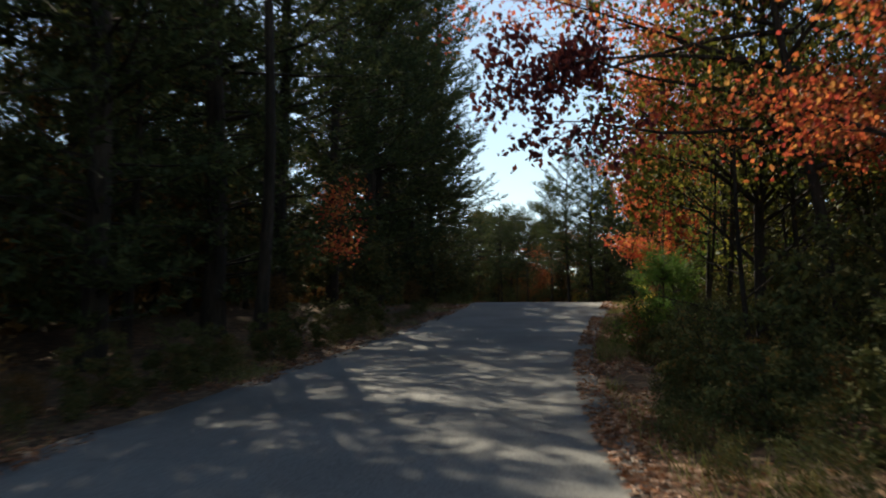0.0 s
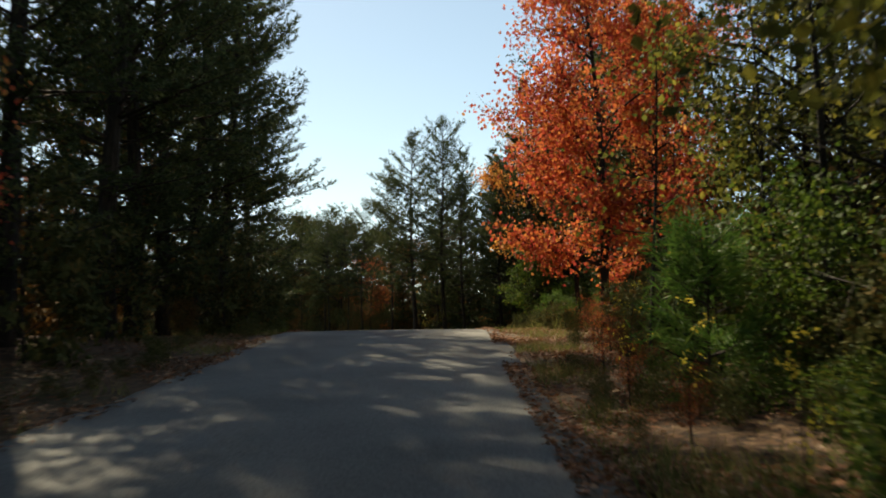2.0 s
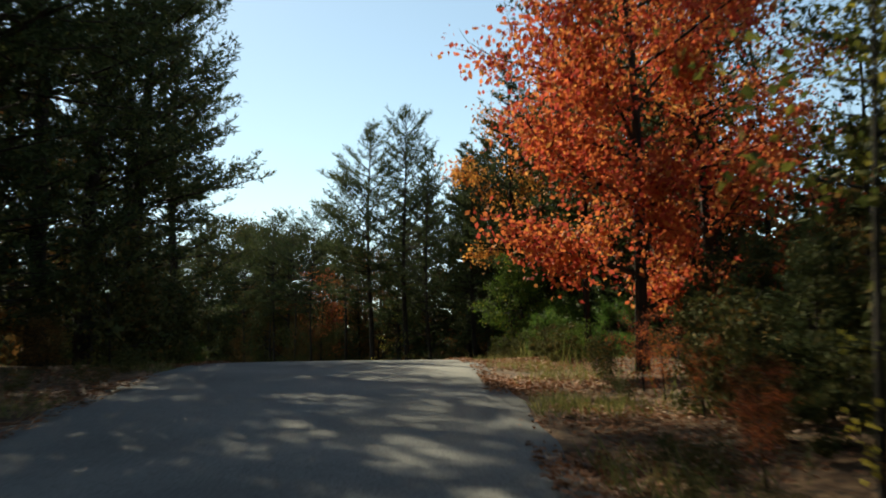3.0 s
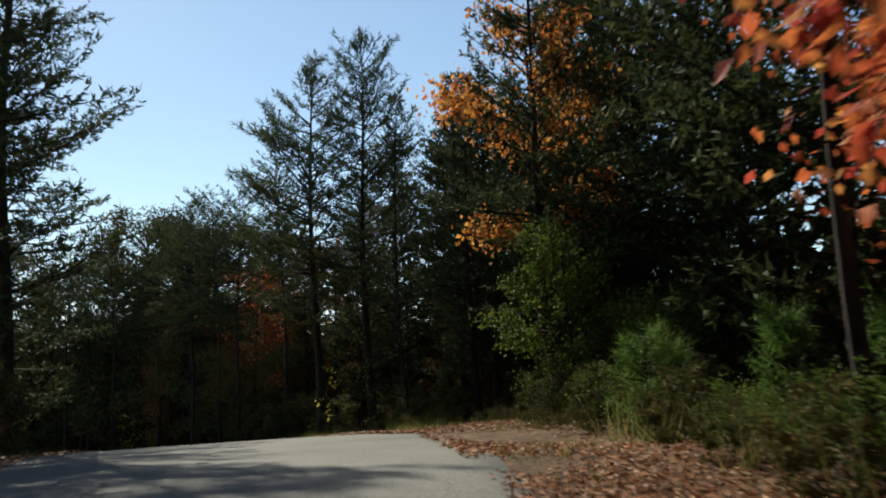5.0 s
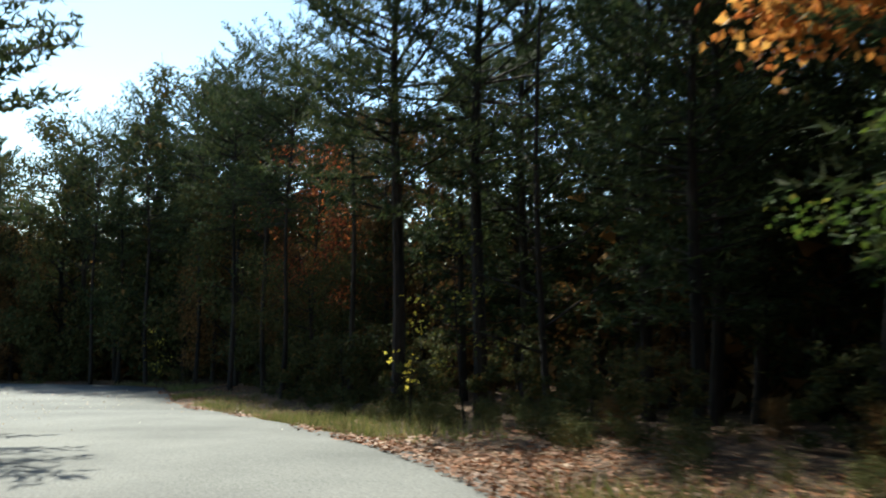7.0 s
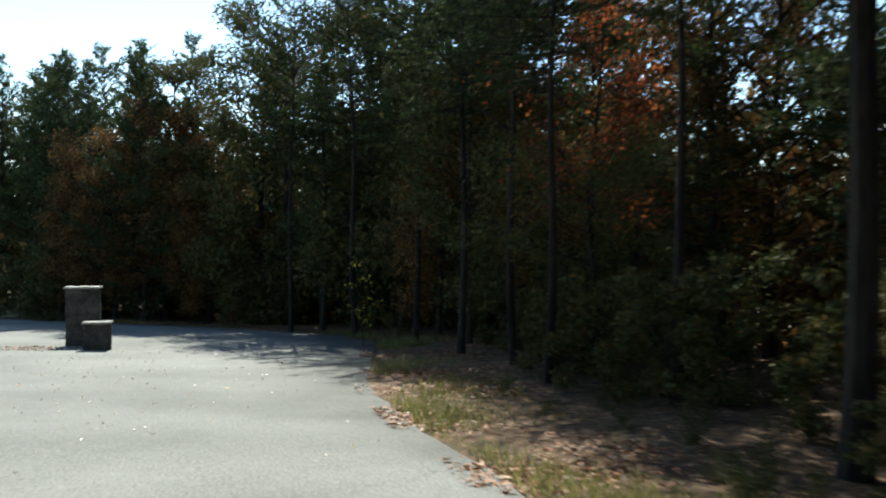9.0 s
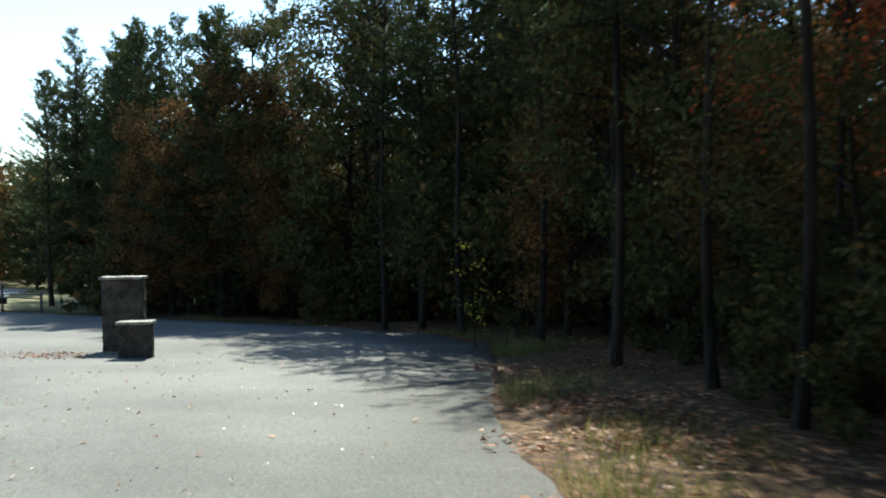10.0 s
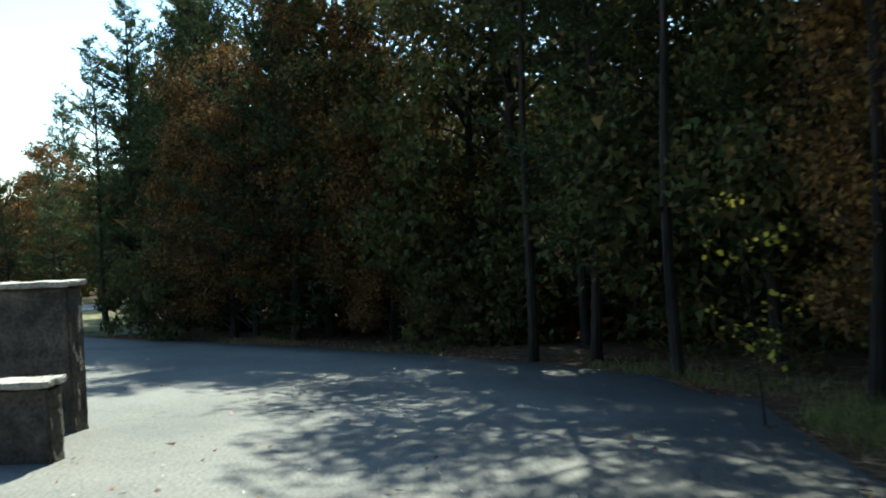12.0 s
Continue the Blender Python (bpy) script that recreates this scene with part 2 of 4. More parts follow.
# ground sheet
gx = sorted(set([-1500, -700, -300, -150, -90] + list(np.arange(-60, 46, 1.0)) + [60, 90, 150, 300, 700, 1500]))
gy = sorted(set([-1500, -600, -250, -120, -80] + list(np.arange(-50, 126, 1.0)) + [140, 170, 250, 600, 1500]))
gv = [(x, y, gz(x, y)) for y in gy for x in gx]
w = len(gx)
gf = [(j * w + i, j * w + i + 1, (j + 1) * w + i + 1, (j + 1) * w + i) for j in range(len(gy) - 1) for i in range(w - 1)]
tagged(to_object("ground", gv, gf, M_EARTH, smooth=True), "brown forest floor with leaf litter and thin grass", "ground", kind="structure")

# pavement: one sheet with a slightly ragged edge and a thickness
ry = np.arange(-40, 108, 0.4)
NC = 14
rv, rf = [], []
for y in ry:
    a = xl(y) + 0.10 * noise.noise((1.7, y * 0.8, 0)) + 0.05 * noise.noise((4.7, y * 3, 0))
    b = xr(y) + 0.10 * noise.noise((7.7, y * 0.8, 0)) + 0.05 * noise.noise((9.7, y * 3, 0))
    z = road_z(y)
    rv.append((a - 0.04, y, z - 0.12))
    for i in range(NC + 1):
        u = i / NC
        rv.append((a + (b - a) * u, y, z + 0.02 * (1 - (2 * u - 1) ** 2) + 0.006 * noise.noise((u * 6, y * 0.5, 2))))
    rv.append((b + 0.04, y, z - 0.12))
w = NC + 3
rf = [(j * w + i, j * w + i + 1, (j + 1) * w + i + 1, (j + 1) * w + i) for j in range(len(ry) - 1) for i in range(w - 1)]
tagged(to_object("road", rv, rf, M_ASPHALT, smooth=True), "worn grey asphalt park road widening into a lot", "road", kind="structure")


# ---------------------------------------------------------------- plant builders
class Mass:
    """Collects tubes and blades for one mesh."""

    def __init__(self):
        self.v, self.f, self.n = [], [], 0

    def tube(self, pts, radii, sides=6):
        pts = np.asarray(pts, float)
        base = self.n
        for i, p in enumerate(pts):
            d = pts[min(i + 1, len(pts) - 1)] - pts[max(i - 1, 0)]
            d = d / (np.linalg.norm(d) + 1e-9)
            s = np.cross(d, (0, 0, 1) if abs(d[2]) < 0.9 else (1, 0, 0))
            s /= np.linalg.norm(s)
            u = np.cross(s, d)
            for k in range(sides):
                a = 2 * math.pi * k / sides
                self.v.append(tuple(p + radii[i] * (math.cos(a) * s + math.sin(a) * u)))
        for i in range(len(pts) - 1):
            for k in range(sides):
                k2 = (k + 1) % sides
                self.f.append((base + i * sides + k, base + i * sides + k2, base + (i + 1) * sides + k2, base + (i + 1) * sides + k))
        self.n += sides * len(pts)

    def pieces(self, arr):
        """arr: (count, corners, 3), each a loose flat piece."""
        c, k, _ = arr.shape
        idx = np.arange(c * k).reshape(c, k) + self.n
        self.v.extend(map(tuple, arr.reshape(-1, 3).tolist()))
        self.f.extend(map(tuple, idx.tolist()))
        self.n += c * k


def unit(a):
    return a / (np.linalg.norm(a, axis=-1, keepdims=True) + 1e-9)


def leaf_pieces(rng, pts, size, droop=0.5, corners=4):
    """A pointed leaf of four (near) or three (deep in the woods) corners at each point."""
    c = len(pts)
    d = rng.normal(size=(c, 3)); d[:, 2] -= droop
    d = unit(d)
    s = unit(np.cross(d, rng.normal(size=(c, 3))))
    nrm = np.cross(d, s)
    L = size * rng.uniform(0.6, 1.25, (c, 1))
    W = L * rng.uniform(0.32, 0.45, (c, 1))
    mid = pts + d * L * 0.45
    fold = nrm * L * 0.10
    if corners == 3:
        return np.stack([pts + s * W, pts + d * L, pts - s * W * 0.7], 1)
    return np.stack([pts, mid + s * W + fold, pts + d * L, mid - s * W + fold], 1)


def needle_pieces(rng, pts, axes, size, width):
    """A narrow three-cornered blade at each point, leaning forward along its twig."""
    c = len(pts)
    d = unit(axes * 0.9 + rng.normal(size=(c, 3)) * 0.75)
    s = unit(np.cross(d, rng.normal(size=(c, 3))))
    L = size * rng.uniform(0.7, 1.2, (c, 1))
    return np.stack([pts + s * width, pts + d * L, pts - s * width], 1)


def bent(rng, a, d, length, steps, wobble, lift=0.0):
    pts = [np.array(a, float)]
    d = np.array(d, float) / np.linalg.norm(d)
    for _ in range(steps):
        d = d + rng.normal(size=3) * wobble + np.array((0, 0, lift))
        d /= np.linalg.norm(d)
        pts.append(pts[-1] + d * length / steps)
    return pts


def thing(name, parts):
    top = new(name)
    for pname, mass, mat in parts:
        if mass.n:
            to_object(pname, mass.v, mass.f, mat, top)
    return top


def conifer(seed, h, radius, base, taper=0.65, needle=0.21, width=0.016, twigs=1.15, blades=15, mat=None, name="pine_tree", trunk_r=None, whorl=0.42, lift=0.15):
    rng = np.random.default_rng(seed)
    wood, green = Mass(), Mass()
    tr = trunk_r or h * 0.0115
    sway = rng.normal(size=2) * 0.012
    zs = np.linspace(-0.3, h, 14)
    axis = lambda z: np.array((sway[0] * z + 0.1 * math.sin(z * 0.5 + seed), sway[1] * z + 0.1 * math.cos(z * 0.4 + seed), z))
    wood.tube([axis(z) for z in zs], [tr * (1.25 if z < 0 else 1) * (1 - 0.93 * max(z, 0) / h) for z in zs], 8)
    z = base
    pts, axs = [], []
    while z < h - 0.1:
        u = (z - base) / (h - base)
        prof = (min(1, 0.45 + 2.2 * u) if u < 0.25 else 1) * (1 - u) ** taper
        for k in range(rng.integers(4, 7)):
            L = max(0.25, radius * prof * rng.uniform(0.45, 1.12))
            if rng.random() < 0.1:
                L *= 0.4
            az = rng.uniform(0, 2 * math.pi)
            el = rng.uniform(-0.25, 0.22) + 0.65 * u
            d = np.array((math.cos(az) * math.cos(el), math.sin(az) * math.cos(el), math.sin(el)))
            steps = 4
            b = bent(rng, axis(z + rng.uniform(-0.2, 0.2)), d, L, steps, 0.08, 0.03 + 0.09 * lift)
            r0 = 0.012 + 0.010 * L
            wood.tube(b[::2], [r0, r0 * 0.58, r0 * 0.15], 3)
            b = np.array(b)
            nt = max(4, int(L * 3.6 * twigs))
            for i in range(nt):
                f = 0.2 + 0.8 * (i + rng.random()) / nt
                q = f * steps
                j = min(int(q), steps - 1)
                p = b[j] + (b[j + 1] - b[j]) * (q - j)
                dirb = unit(b[j + 1] - b[j])
                side = np.cross(dirb, (0, 0, 1)) * (1 if i % 2 else -1)
                td = unit(dirb * rng.uniform(0.5, 1.1) + side * rng.uniform(0.4, 1.0) + np.array((0, 0, rng.uniform(-0.15, 0.45))))
                tl = (0.22 + 0.40 * L * (1.05 - f)) * rng.uniform(0.55, 1.2)
                m = max(5, int(blades * (0.45 + 1.25 * tl)))
                s = rng.uniform(0.08, 1, (m, 1))
                sag = np.array((0, 0, 0.16 * tl)) * s ** 2
                pts.append(p + td * tl * s + sag + rng.normal(size=(m, 3)) * 0.03); axs.append(np.repeat(td[None], m, 0))
                w_ = side * 0.008
                wood.pieces(np.array([[p - w_, p + w_, p + td * tl * 0.9]]))
        z += whorl * rng.uniform(0.7, 1.3)
    green.pieces(needle_pieces(rng, np.concatenate(pts), np.concatenate(axs), needle, width))
    return thing(name, [("trunk", wood, M_BARK), ("crown", green, mat or M_NEEDLE)])


def broadleaf(seed, h, radius, base, leaves, size, mat, name="tree", trunk_r=None, lean=(0, 0), limbs=11, bark=None, stems=1, spread=0.26, droop=0.6, corners=4, twig=2):
    rng = np.random.default_rng(seed)
    wood, green = Mass(), Mass()
    tr = trunk_r or 0.03 + h * 0.009
    tips = []
    for s in range(stems):
        off = rng.normal(size=2) * (0.25 if stems > 1 else 0)
        ln = np.array(lean) + (rng.normal(size=2) * 0.08 if stems > 1 else rng.normal(size=2) * 0.02)
        zs = np.linspace(-0.3, h * rng.uniform(0.85, 0.95), 12)
        ph = rng.uniform(0, 6)
        axis = lambda z: np.array((off[0] + ln[0] * z + 0.12 * math.sin(z * 0.55 + ph), off[1] + ln[1] * z + 0.12 * math.cos(z * 0.47 + ph), z))
        wood.tube([axis(z) for z in zs], [tr * (1.3 if z < 0 else 1) * (1 - 0.9 * max(z, 0) / h) for z in zs], 8)
        for k in range(limbs):
            z = base * 0.8 + (h * 0.92 - base * 0.8) * (k + rng.random()) / limbs
            u = (z - base) / (h - base)
            L = radius * max(0.3, math.sin(math.pi * min(max(0.22 + 0.72 * u, 0), 1)) ** 0.7) * rng.uniform(0.75, 1.15)
            az = k * 2.4 + rng.uniform(-0.5, 0.5)
            el = rng.uniform(0.15, 0.55) + 0.4 * max(u, 0)
            d = (math.cos(az) * math.cos(el), math.sin(az) * math.cos(el), math.sin(el))
            b = bent(rng, axis(z), d, L, 6, 0.13, 0.0)
            r0 = tr * 0.42 * (1 - 0.6 * max(u, 0))
            wood.tube(b[::2], [r0 * (1 - 0.85 * i / 3) for i in range(4)], 4)
            for j in range(2, 7):
                for _ in range(twig):
                    dd = unit(np.array(b[j]) - b[j - 1]) + rng.normal(size=3) * 0.65
                    c = bent(rng, b[j], dd, L * rng.uniform(0.22, 0.42), 3, 0.2, 0.03)
                    wood.tube([c[0], c[2], c[3]], [r0 * 0.28, r0 * 0.16, r0 * 0.05], 3)
                    tips.extend(c[1:]); tips.append(b[j])
    tips = np.array(tips)
    # clumps: some twigs carry many leaves, some few, so that gaps stay
    wgt = rng.gamma(0.65, 1.0, len(tips)); wgt /= wgt.sum()
    pick = tips[rng.choice(len(tips), leaves, p=wgt)]
    pick = pick + rng.normal(size=(leaves, 3)) * np.array((spread, spread, spread * 0.75))
    green.pieces(leaf_pieces(rng, pick, size, droop, corners))
    return thing(name, [("trunk", wood, bark or M_BARK), ("crown", green, mat)])


def crowned(seed, h, radius, base, leaves, size, mat, name="tree", lobes=44, trunk_r=None, corners=3, flat=0.7, round_top=0.6):
    """Broad tree whose leaves sit in clumps at the limbs' ends, thick outside and with dark gaps between the clumps."""
    rng = np.random.default_rng(seed)
    wood, green = Mass(), Mass()
    tr = trunk_r or 0.04 + h * 0.010
    ph = rng.uniform(0, 6)
    axis = lambda z: np.array((0.14 * math.sin(z * 0.5 + ph), 0.14 * math.cos(z * 0.43 + ph), z))
    zs = np.linspace(-0.3, h * 0.9, 11)
    wood.tube([axis(z) for z in zs], [tr * (1.3 if z < 0 else 1) * (1 - 0.92 * max(z, 0) / h) for z in zs], 7)
    mid, rad = [], []
    for k in range(lobes):
        u = (k + rng.random()) / lobes
        z = base + (h - base) * u
        reach = radius * math.sin(math.pi * (0.25 + 0.6 * u)) ** round_top
        out = reach * rng.uniform(0.15, 0.85) ** 0.6
        az = k * 2.4 + rng.uniform(-0.6, 0.6)
        r = radius * rng.uniform(0.20, 0.36) * (1.05 - 0.15 * u)
        c = np.array((math.cos(az) * out, math.sin(az) * out, min(z, h - r * flat)))
        foot = axis(max(0.3, c[2] - out * rng.uniform(0.4, 0.8)))
        bow = (foot + c) / 2 + np.array((0, 0, 0.12 * out))
        wood.tube([foot, bow, c], [tr * 0.36, tr * 0.22, 0.012], 4)
        for _ in range(4):
            e = c + rng.normal(size=3) * r * 0.6
            wood.tube([c, e], [0.011, 0.004], 3)
        mid.append(c); rad.append(r)
    mid, rad = np.array(mid), np.array(rad)
    share = rad ** 2 * rng.gamma(3.0, 1.0, lobes)
    pick = rng.choice(lobes, leaves, p=share / share.sum())
    d = unit(rng.normal(size=(leaves, 3)))
    depth = rng.random((leaves, 1)) ** 0.4 * (1 + 0.16 * np.abs(rng.normal(size=(leaves, 1))) * (rng.random((leaves, 1)) < 0.3))
    at = mid[pick] + d * rad[pick][:, None] * depth * np.array((1, 1, flat))
    green.pieces(leaf_pieces(rng, at, size, 0.6, corners))
    inner = rng.choice(lobes, leaves // 9, p=share / share.sum())
    at = mid[inner] + unit(rng.normal(size=(leaves // 9, 3))) * rad[inner][:, None] * 0.55 * rng.random((leaves // 9, 1)) ** 0.5
    green.pieces(leaf_pieces(rng, at, size * 1.7, 0.6, 3))
    return thing(name, [("trunk", wood, M_BARK), ("crown", green, mat)])


# ---------------------------------------------------------------- planting
_used = set()
_spots = []


def plant(proto, x, y, turn=0.0, scale=1.0):
    """Sets the first of a kind, then copies of it."""
    m = pose(x, y, gz(x, y) - 0.05, 0, 0, turn)
    _spots.append((x, y))
    if proto.name not in _used:
        _used.add(proto.name)
        proto.matrix_basis = m @ Matrix.Scale(scale, 4)
        return proto
    return copy_thing(proto, m @ Matrix.Scale(scale, 4))


# single trees along the road
tall_pine = tagged(conifer(1, 12.8, 4.3, 4.2, taper=0.56, twigs=1.3, whorl=0.46, width=0.019, blades=15, lift=0.6), "tall dark green pine with open upswept boughs", "tree")
dense_pine = tagged(conifer(2, 13.1, 3.5, 4.6, taper=0.42, twigs=1.25, whorl=0.42, width=0.019, blades=15, lift=0.9), "tall dense dark green pine beside the bend", "tree")
plant(tall_pine, 8.65, 61.5)
plant(dense_pine, 10.2, 60.8)
road_pine = tagged(conifer(3, 22.0, 4.7, 1.0, taper=0.30, twigs=1.12, blades=10, whorl=0.48, width=0.034, lift=0.5), "broad tall dark pine with long boughs over the road", "tree", "pines over the road")
slim_pine = tagged(conifer(4, 13.0, 3.2, 2.2, taper=0.5, twigs=1.1, blades=11, width=0.030), "slim dark green pine among other trees", "tree", "roadside pines")
for x, y, t, s in ((-0.9, 50.6, 40, 1), (0.0, 58.8, 160, 0.95), (-1.6, 54.8, 330, 0.9), (-1.8, 47.4, 15, 0.97), (-2.9, 41.2, 215, 1.06), (-2.4, 44.5, 260, 1.0), (-3.2, 38.0, 20, 1.05), (-4.1, 32.0, 90, 0.92), (-4.8, 26.5, 310, 0.95), (-5.4, 21.0, 200, 1.1), (-6.2, 15.5, 130, 1.0), (-7.4, 10.0, 60, 1.0), (-9.4, 34.0, 50, 0.9)):
    plant(road_pine, x, y, t, s)
# added pine: its crown stays above the view and shades the road
shade_pine = tagged(conifer(6, 20.0, 4.8, 9.5, taper=0.3, twigs=0.85, blades=11, whorl=0.6, width=0.034, trunk_r=0.15), "tall bare-stemmed pine added so that its high crown casts shade", "tree", "high-crowned pines")
plant(shade_pine, -3.9, 18.9)
for x, y, t, s in ((-6.4, 18.2, 300, 0.8), (11.9, 63.8, 130, 1.16), (-6.4, 6.5, 80, 0.9), (14.0, 57.0, 190, 1.0), (12.9, 67.0, 250, 0.95), (13.8, 45.6, 20, 1.0), (12.4, 57.6, 40, 1.0), (11.7, 54.4, 75, 0.85), (12.9, 40.5, 100, 1.05), (11.8, 30.0, 220, 1.05), (9.8, 24.0, 330, 1.0), (13.4, 51.5, 280, 0.9), (11.9, 49.9, 35, 1.05), (15.6, 42.5, 60, 1.1), (7.9, 16.4, 110, 0.8), (9.2, 13.2, 10, 0.9)):
    plant(slim_pine, x, y, t, s)

maple = tagged(broadleaf(11, 10.4, 3.2, 1.3, 23000, 0.112, M_MAPLE, "maple_tree", limbs=22, spread=0.24, lean=(-0.06, 0.0)), "orange-red maple in full autumn colour leaning to the road", "tree")
plant(maple, 9.1, 34.2)
plant(maple, 11.2, 35.8, 200, 0.9)
near_maple = tagged(broadleaf(12, 9.5, 4.8, 3.6, 13000, 0.085, M_MAPLE, "maple_tree", limbs=16, lean=(-0.14, 0)), "thin orange and red maple with bare dark limbs", "tree")
plant(near_maple, 5.9, 13.2)
wood, green = Mass(), Mass()
br = np.random.default_rng(41)
for z0, reach, rise in ((4.1, 4.3, 0.5), (4.7, 4.4, 0.35), (5.3, 4.2, 0.2), (3.7, 4.0, 0.3)):
    line = bent(br, (-0.1 * z0, 0.0, z0), (-1, 0.1 * br.normal(), rise * 0.35), reach, 7, 0.07, 0.0)
    wood.tube(line, [0.05 * (1 - 0.85 * i / 7) for i in range(8)], 5)
    for j in range(5, 8):
        for _ in range(4):
            tw = bent(br, line[j], br.normal(size=3) + np.array((-0.8, 0, -0.1)), br.uniform(0.4, 0.9), 3, 0.25, -0.02)
            wood.tube(tw, [0.012, 0.009, 0.006, 0.003], 3)
            at = np.array(tw)[br.integers(1, 4, 40)] + br.normal(size=(40, 3)) * 0.13
            green.pieces(leaf_pieces(br, at, 0.12, 0.9))
to_object("limb", wood.v, wood.f, M_BARK, near_maple)
tagged(to_object("leaves", green.v, green.f, M_PURPLE, near_maple), "dark purple-red hanging leaves")
plant(near_maple, 5.2, 9.8, 150, 0.92)
oak = tagged(broadleaf(13, 9.8, 2.3, 4.4, 5200, 0.125, M_OAK, "oak_tree", limbs=12, droop=1.0), "oak with hanging golden brown leaves", "tree")
plant(oak, 12.2, 51.2)
vine_tree = tagged(broadleaf(14, 3.6, 1.3, 0.1, 9500, 0.075, M_GREEN, "small_tree", limbs=13, stems=2, droop=1.2, spread=0.13), "small bushy tree with fresh green leaves", "tree")
plant(vine_tree, 11.7, 48.7, 0, 0.92)
yellow_tree = tagged(crowned(15, 9.4, 4.0, 3.4, 12000, 0.13, M_YELLOW, lobes=60, corners=4, flat=0.55), "thin tree with yellow-green leaves over the verge", "tree", "yellow trees")
plant(yellow_tree, 5.7, 15.6, 0, 0.9)
plant(yellow_tree, 10.6, 27.0, 120, 0.9)
red_tree = tagged(broadleaf(16, 5.0, 1.8, 1.0, 1700, 0.10, M_RED, "small_tree", limbs=10), "small tree with dark red leaves", "tree", "red trees")
small_maple = tagged(broadleaf(19, 4.2, 0.6, 2.3, 850, 0.09, M_MAPLE, "maple_sapling", limbs=9, trunk_r=0.035), "young maple with orange-red leaves in dark woods", "small tree")
plant(small_maple, -2.9, 25.2)
red_oak = tagged(broadleaf(18, 7.4, 1.5, 3.0, 3300, 0.09, M_RED, "oak_tree", limbs=10, trunk_r=0.06), "slim oak with red and orange leaves high up", "tree")
plant(red_oak, 7.3, 69.8)
plant(red_tree, 11.8, 38.2, 190, 1.1)
droop_tree = tagged(broadleaf(17, 3.0, 1.8, 1.1, 11000, 0.048, M_OLIVE, "small_tree", limbs=12, droop=1.3, spread=0.15), "small olive-green tree with drooping branches", "tree")
plant(droop_tree, 7.2, 69.0, 0, 1.2)

bushy_pine = tagged(conifer(5, 13.2, 4.5, 0.4, taper=0.62, twigs=1.15, blades=9, whorl=0.46, width=0.042, lift=0.5), "bushy dark green pine, foliage down to the ground", "tree", "lot pines")

round_tree = tagged(crowned(20, 11.4, 3.5, 0.5, 26000, 0.13, M_OLIVE, lobes=64, round_top=0.5), "dense round-crowned dull green tree at the lot edge", "tree", "lot trees")

for x, y, t, s in ((-7.6, 91.2, 0, 0.9), (7.5, 27.6, 60, 0.17), (8.4, 28.9, 200, 0.2), (7.2, 25.9, 310, 0.13), (8.9, 30.6, 120, 0.17)):
    plant(bushy_pine, x, y, t, s)

# woods behind: kinds repeated with other turns and sizes
rust = tagged(crowned(21, 11.0, 3.2, 1.4, 17000, 0.12, M_RUST, lobes=46), "rust-brown autumn tree in the woods", "tree", "woods trees")
olive = tagged(crowned(22, 10.5, 3.1, 0.9, 17000, 0.12, M_OLIVE, lobes=46, round_top=0.8), "dull olive-green tree in the woods", "tree", "woods trees")
far_rust = tagged(crowned(41, 10.6, 3.2, 1.2, 7500, 0.18, M_RUST, lobes=36), "rust-brown autumn tree deep in the woods", "tree", "deep woods trees")
far_olive = tagged(crowned(42, 10.2, 3.1, 0.9, 7500, 0.18, M_OLIVE, lobes=36), "dull olive-green tree deep in the woods", "tree", "deep woods trees")
thin = tagged(broadleaf(23, 13.0, 2.8, 4.0, 4500, 0.17, M_RUST, "tree", limbs=11, spread=0.38, corners=3, twig=1), "tall thin-leaved tree in the woods", "tree", "woods trees")
under = tagged(crowned(24, 3.4, 1.7, 0.15, 3000, 0.14, M_OLIVE, "small_tree", lobes=22, trunk_r=0.03), "leafy olive undergrowth tree", "small tree", "undergrowth")
under_rust = tagged(broadleaf(25, 2.9, 1.5, 0.2, 6000, 0.10, M_RUST, "small_tree", limbs=9, stems=2, spread=0.3, corners=3, twig=1), "brown and rust undergrowth tree", "small tree", "undergrowth")
under_green = tagged(broadleaf(27, 2.6, 1.3, 0.2, 3600, 0.10, M_GREEN, "small_tree", limbs=9, stems=2, spread=0.26, twig=1), "thin green undergrowth sapling", "small tree", "undergrowth")
pole = tagged(broadleaf(28, 12.5, 1.9, 6.0, 1500, 0.15, M_OLIVE, "tree", trunk_r=0.10, limbs=9, spread=0.35, corners=3, twig=1), "tall bare-stemmed tree with few leaves", "tree", "thin woods trees")
sprig = tagged(broadleaf(29, 6.0, 1.3, 1.8, 420, 0.11, M_YELLOW, "small_tree", trunk_r=0.04, limbs=9, spread=0.2, lean=(0.05, 0), twig=1), "thin dark-stemmed sapling with few yellow leaves", "small tree", "thin saplings")
shrub = tagged(broadleaf(26, 1.4, 0.8, 0.1, 1900, 0.08, M_GREEN, "shrub", limbs=6, stems=3, trunk_r=0.012, spread=0.18, twig=1), "low green shrub on the verge", "shrub", "verge shrubs")
brush = tagged(broadleaf(33, 1.3, 0.85, 0.05, 1200, 0.095, M_OLIVE, "shrub", limbs=5, stems=1, trunk_r=0.010, spread=0.22, twig=1, corners=3), "low dull brush with olive and brown leaves", "shrub", "verge brush")
sapling = tagged(conifer(31, 1.6, 0.78, 0.08, needle=0.18, width=0.007, twigs=2.0, blades=26, mat=M_YOUNG, name="pine_sapling", whorl=0.22, lift=0.8), "bright green bushy pine sapling", "sapling", "pine saplings")
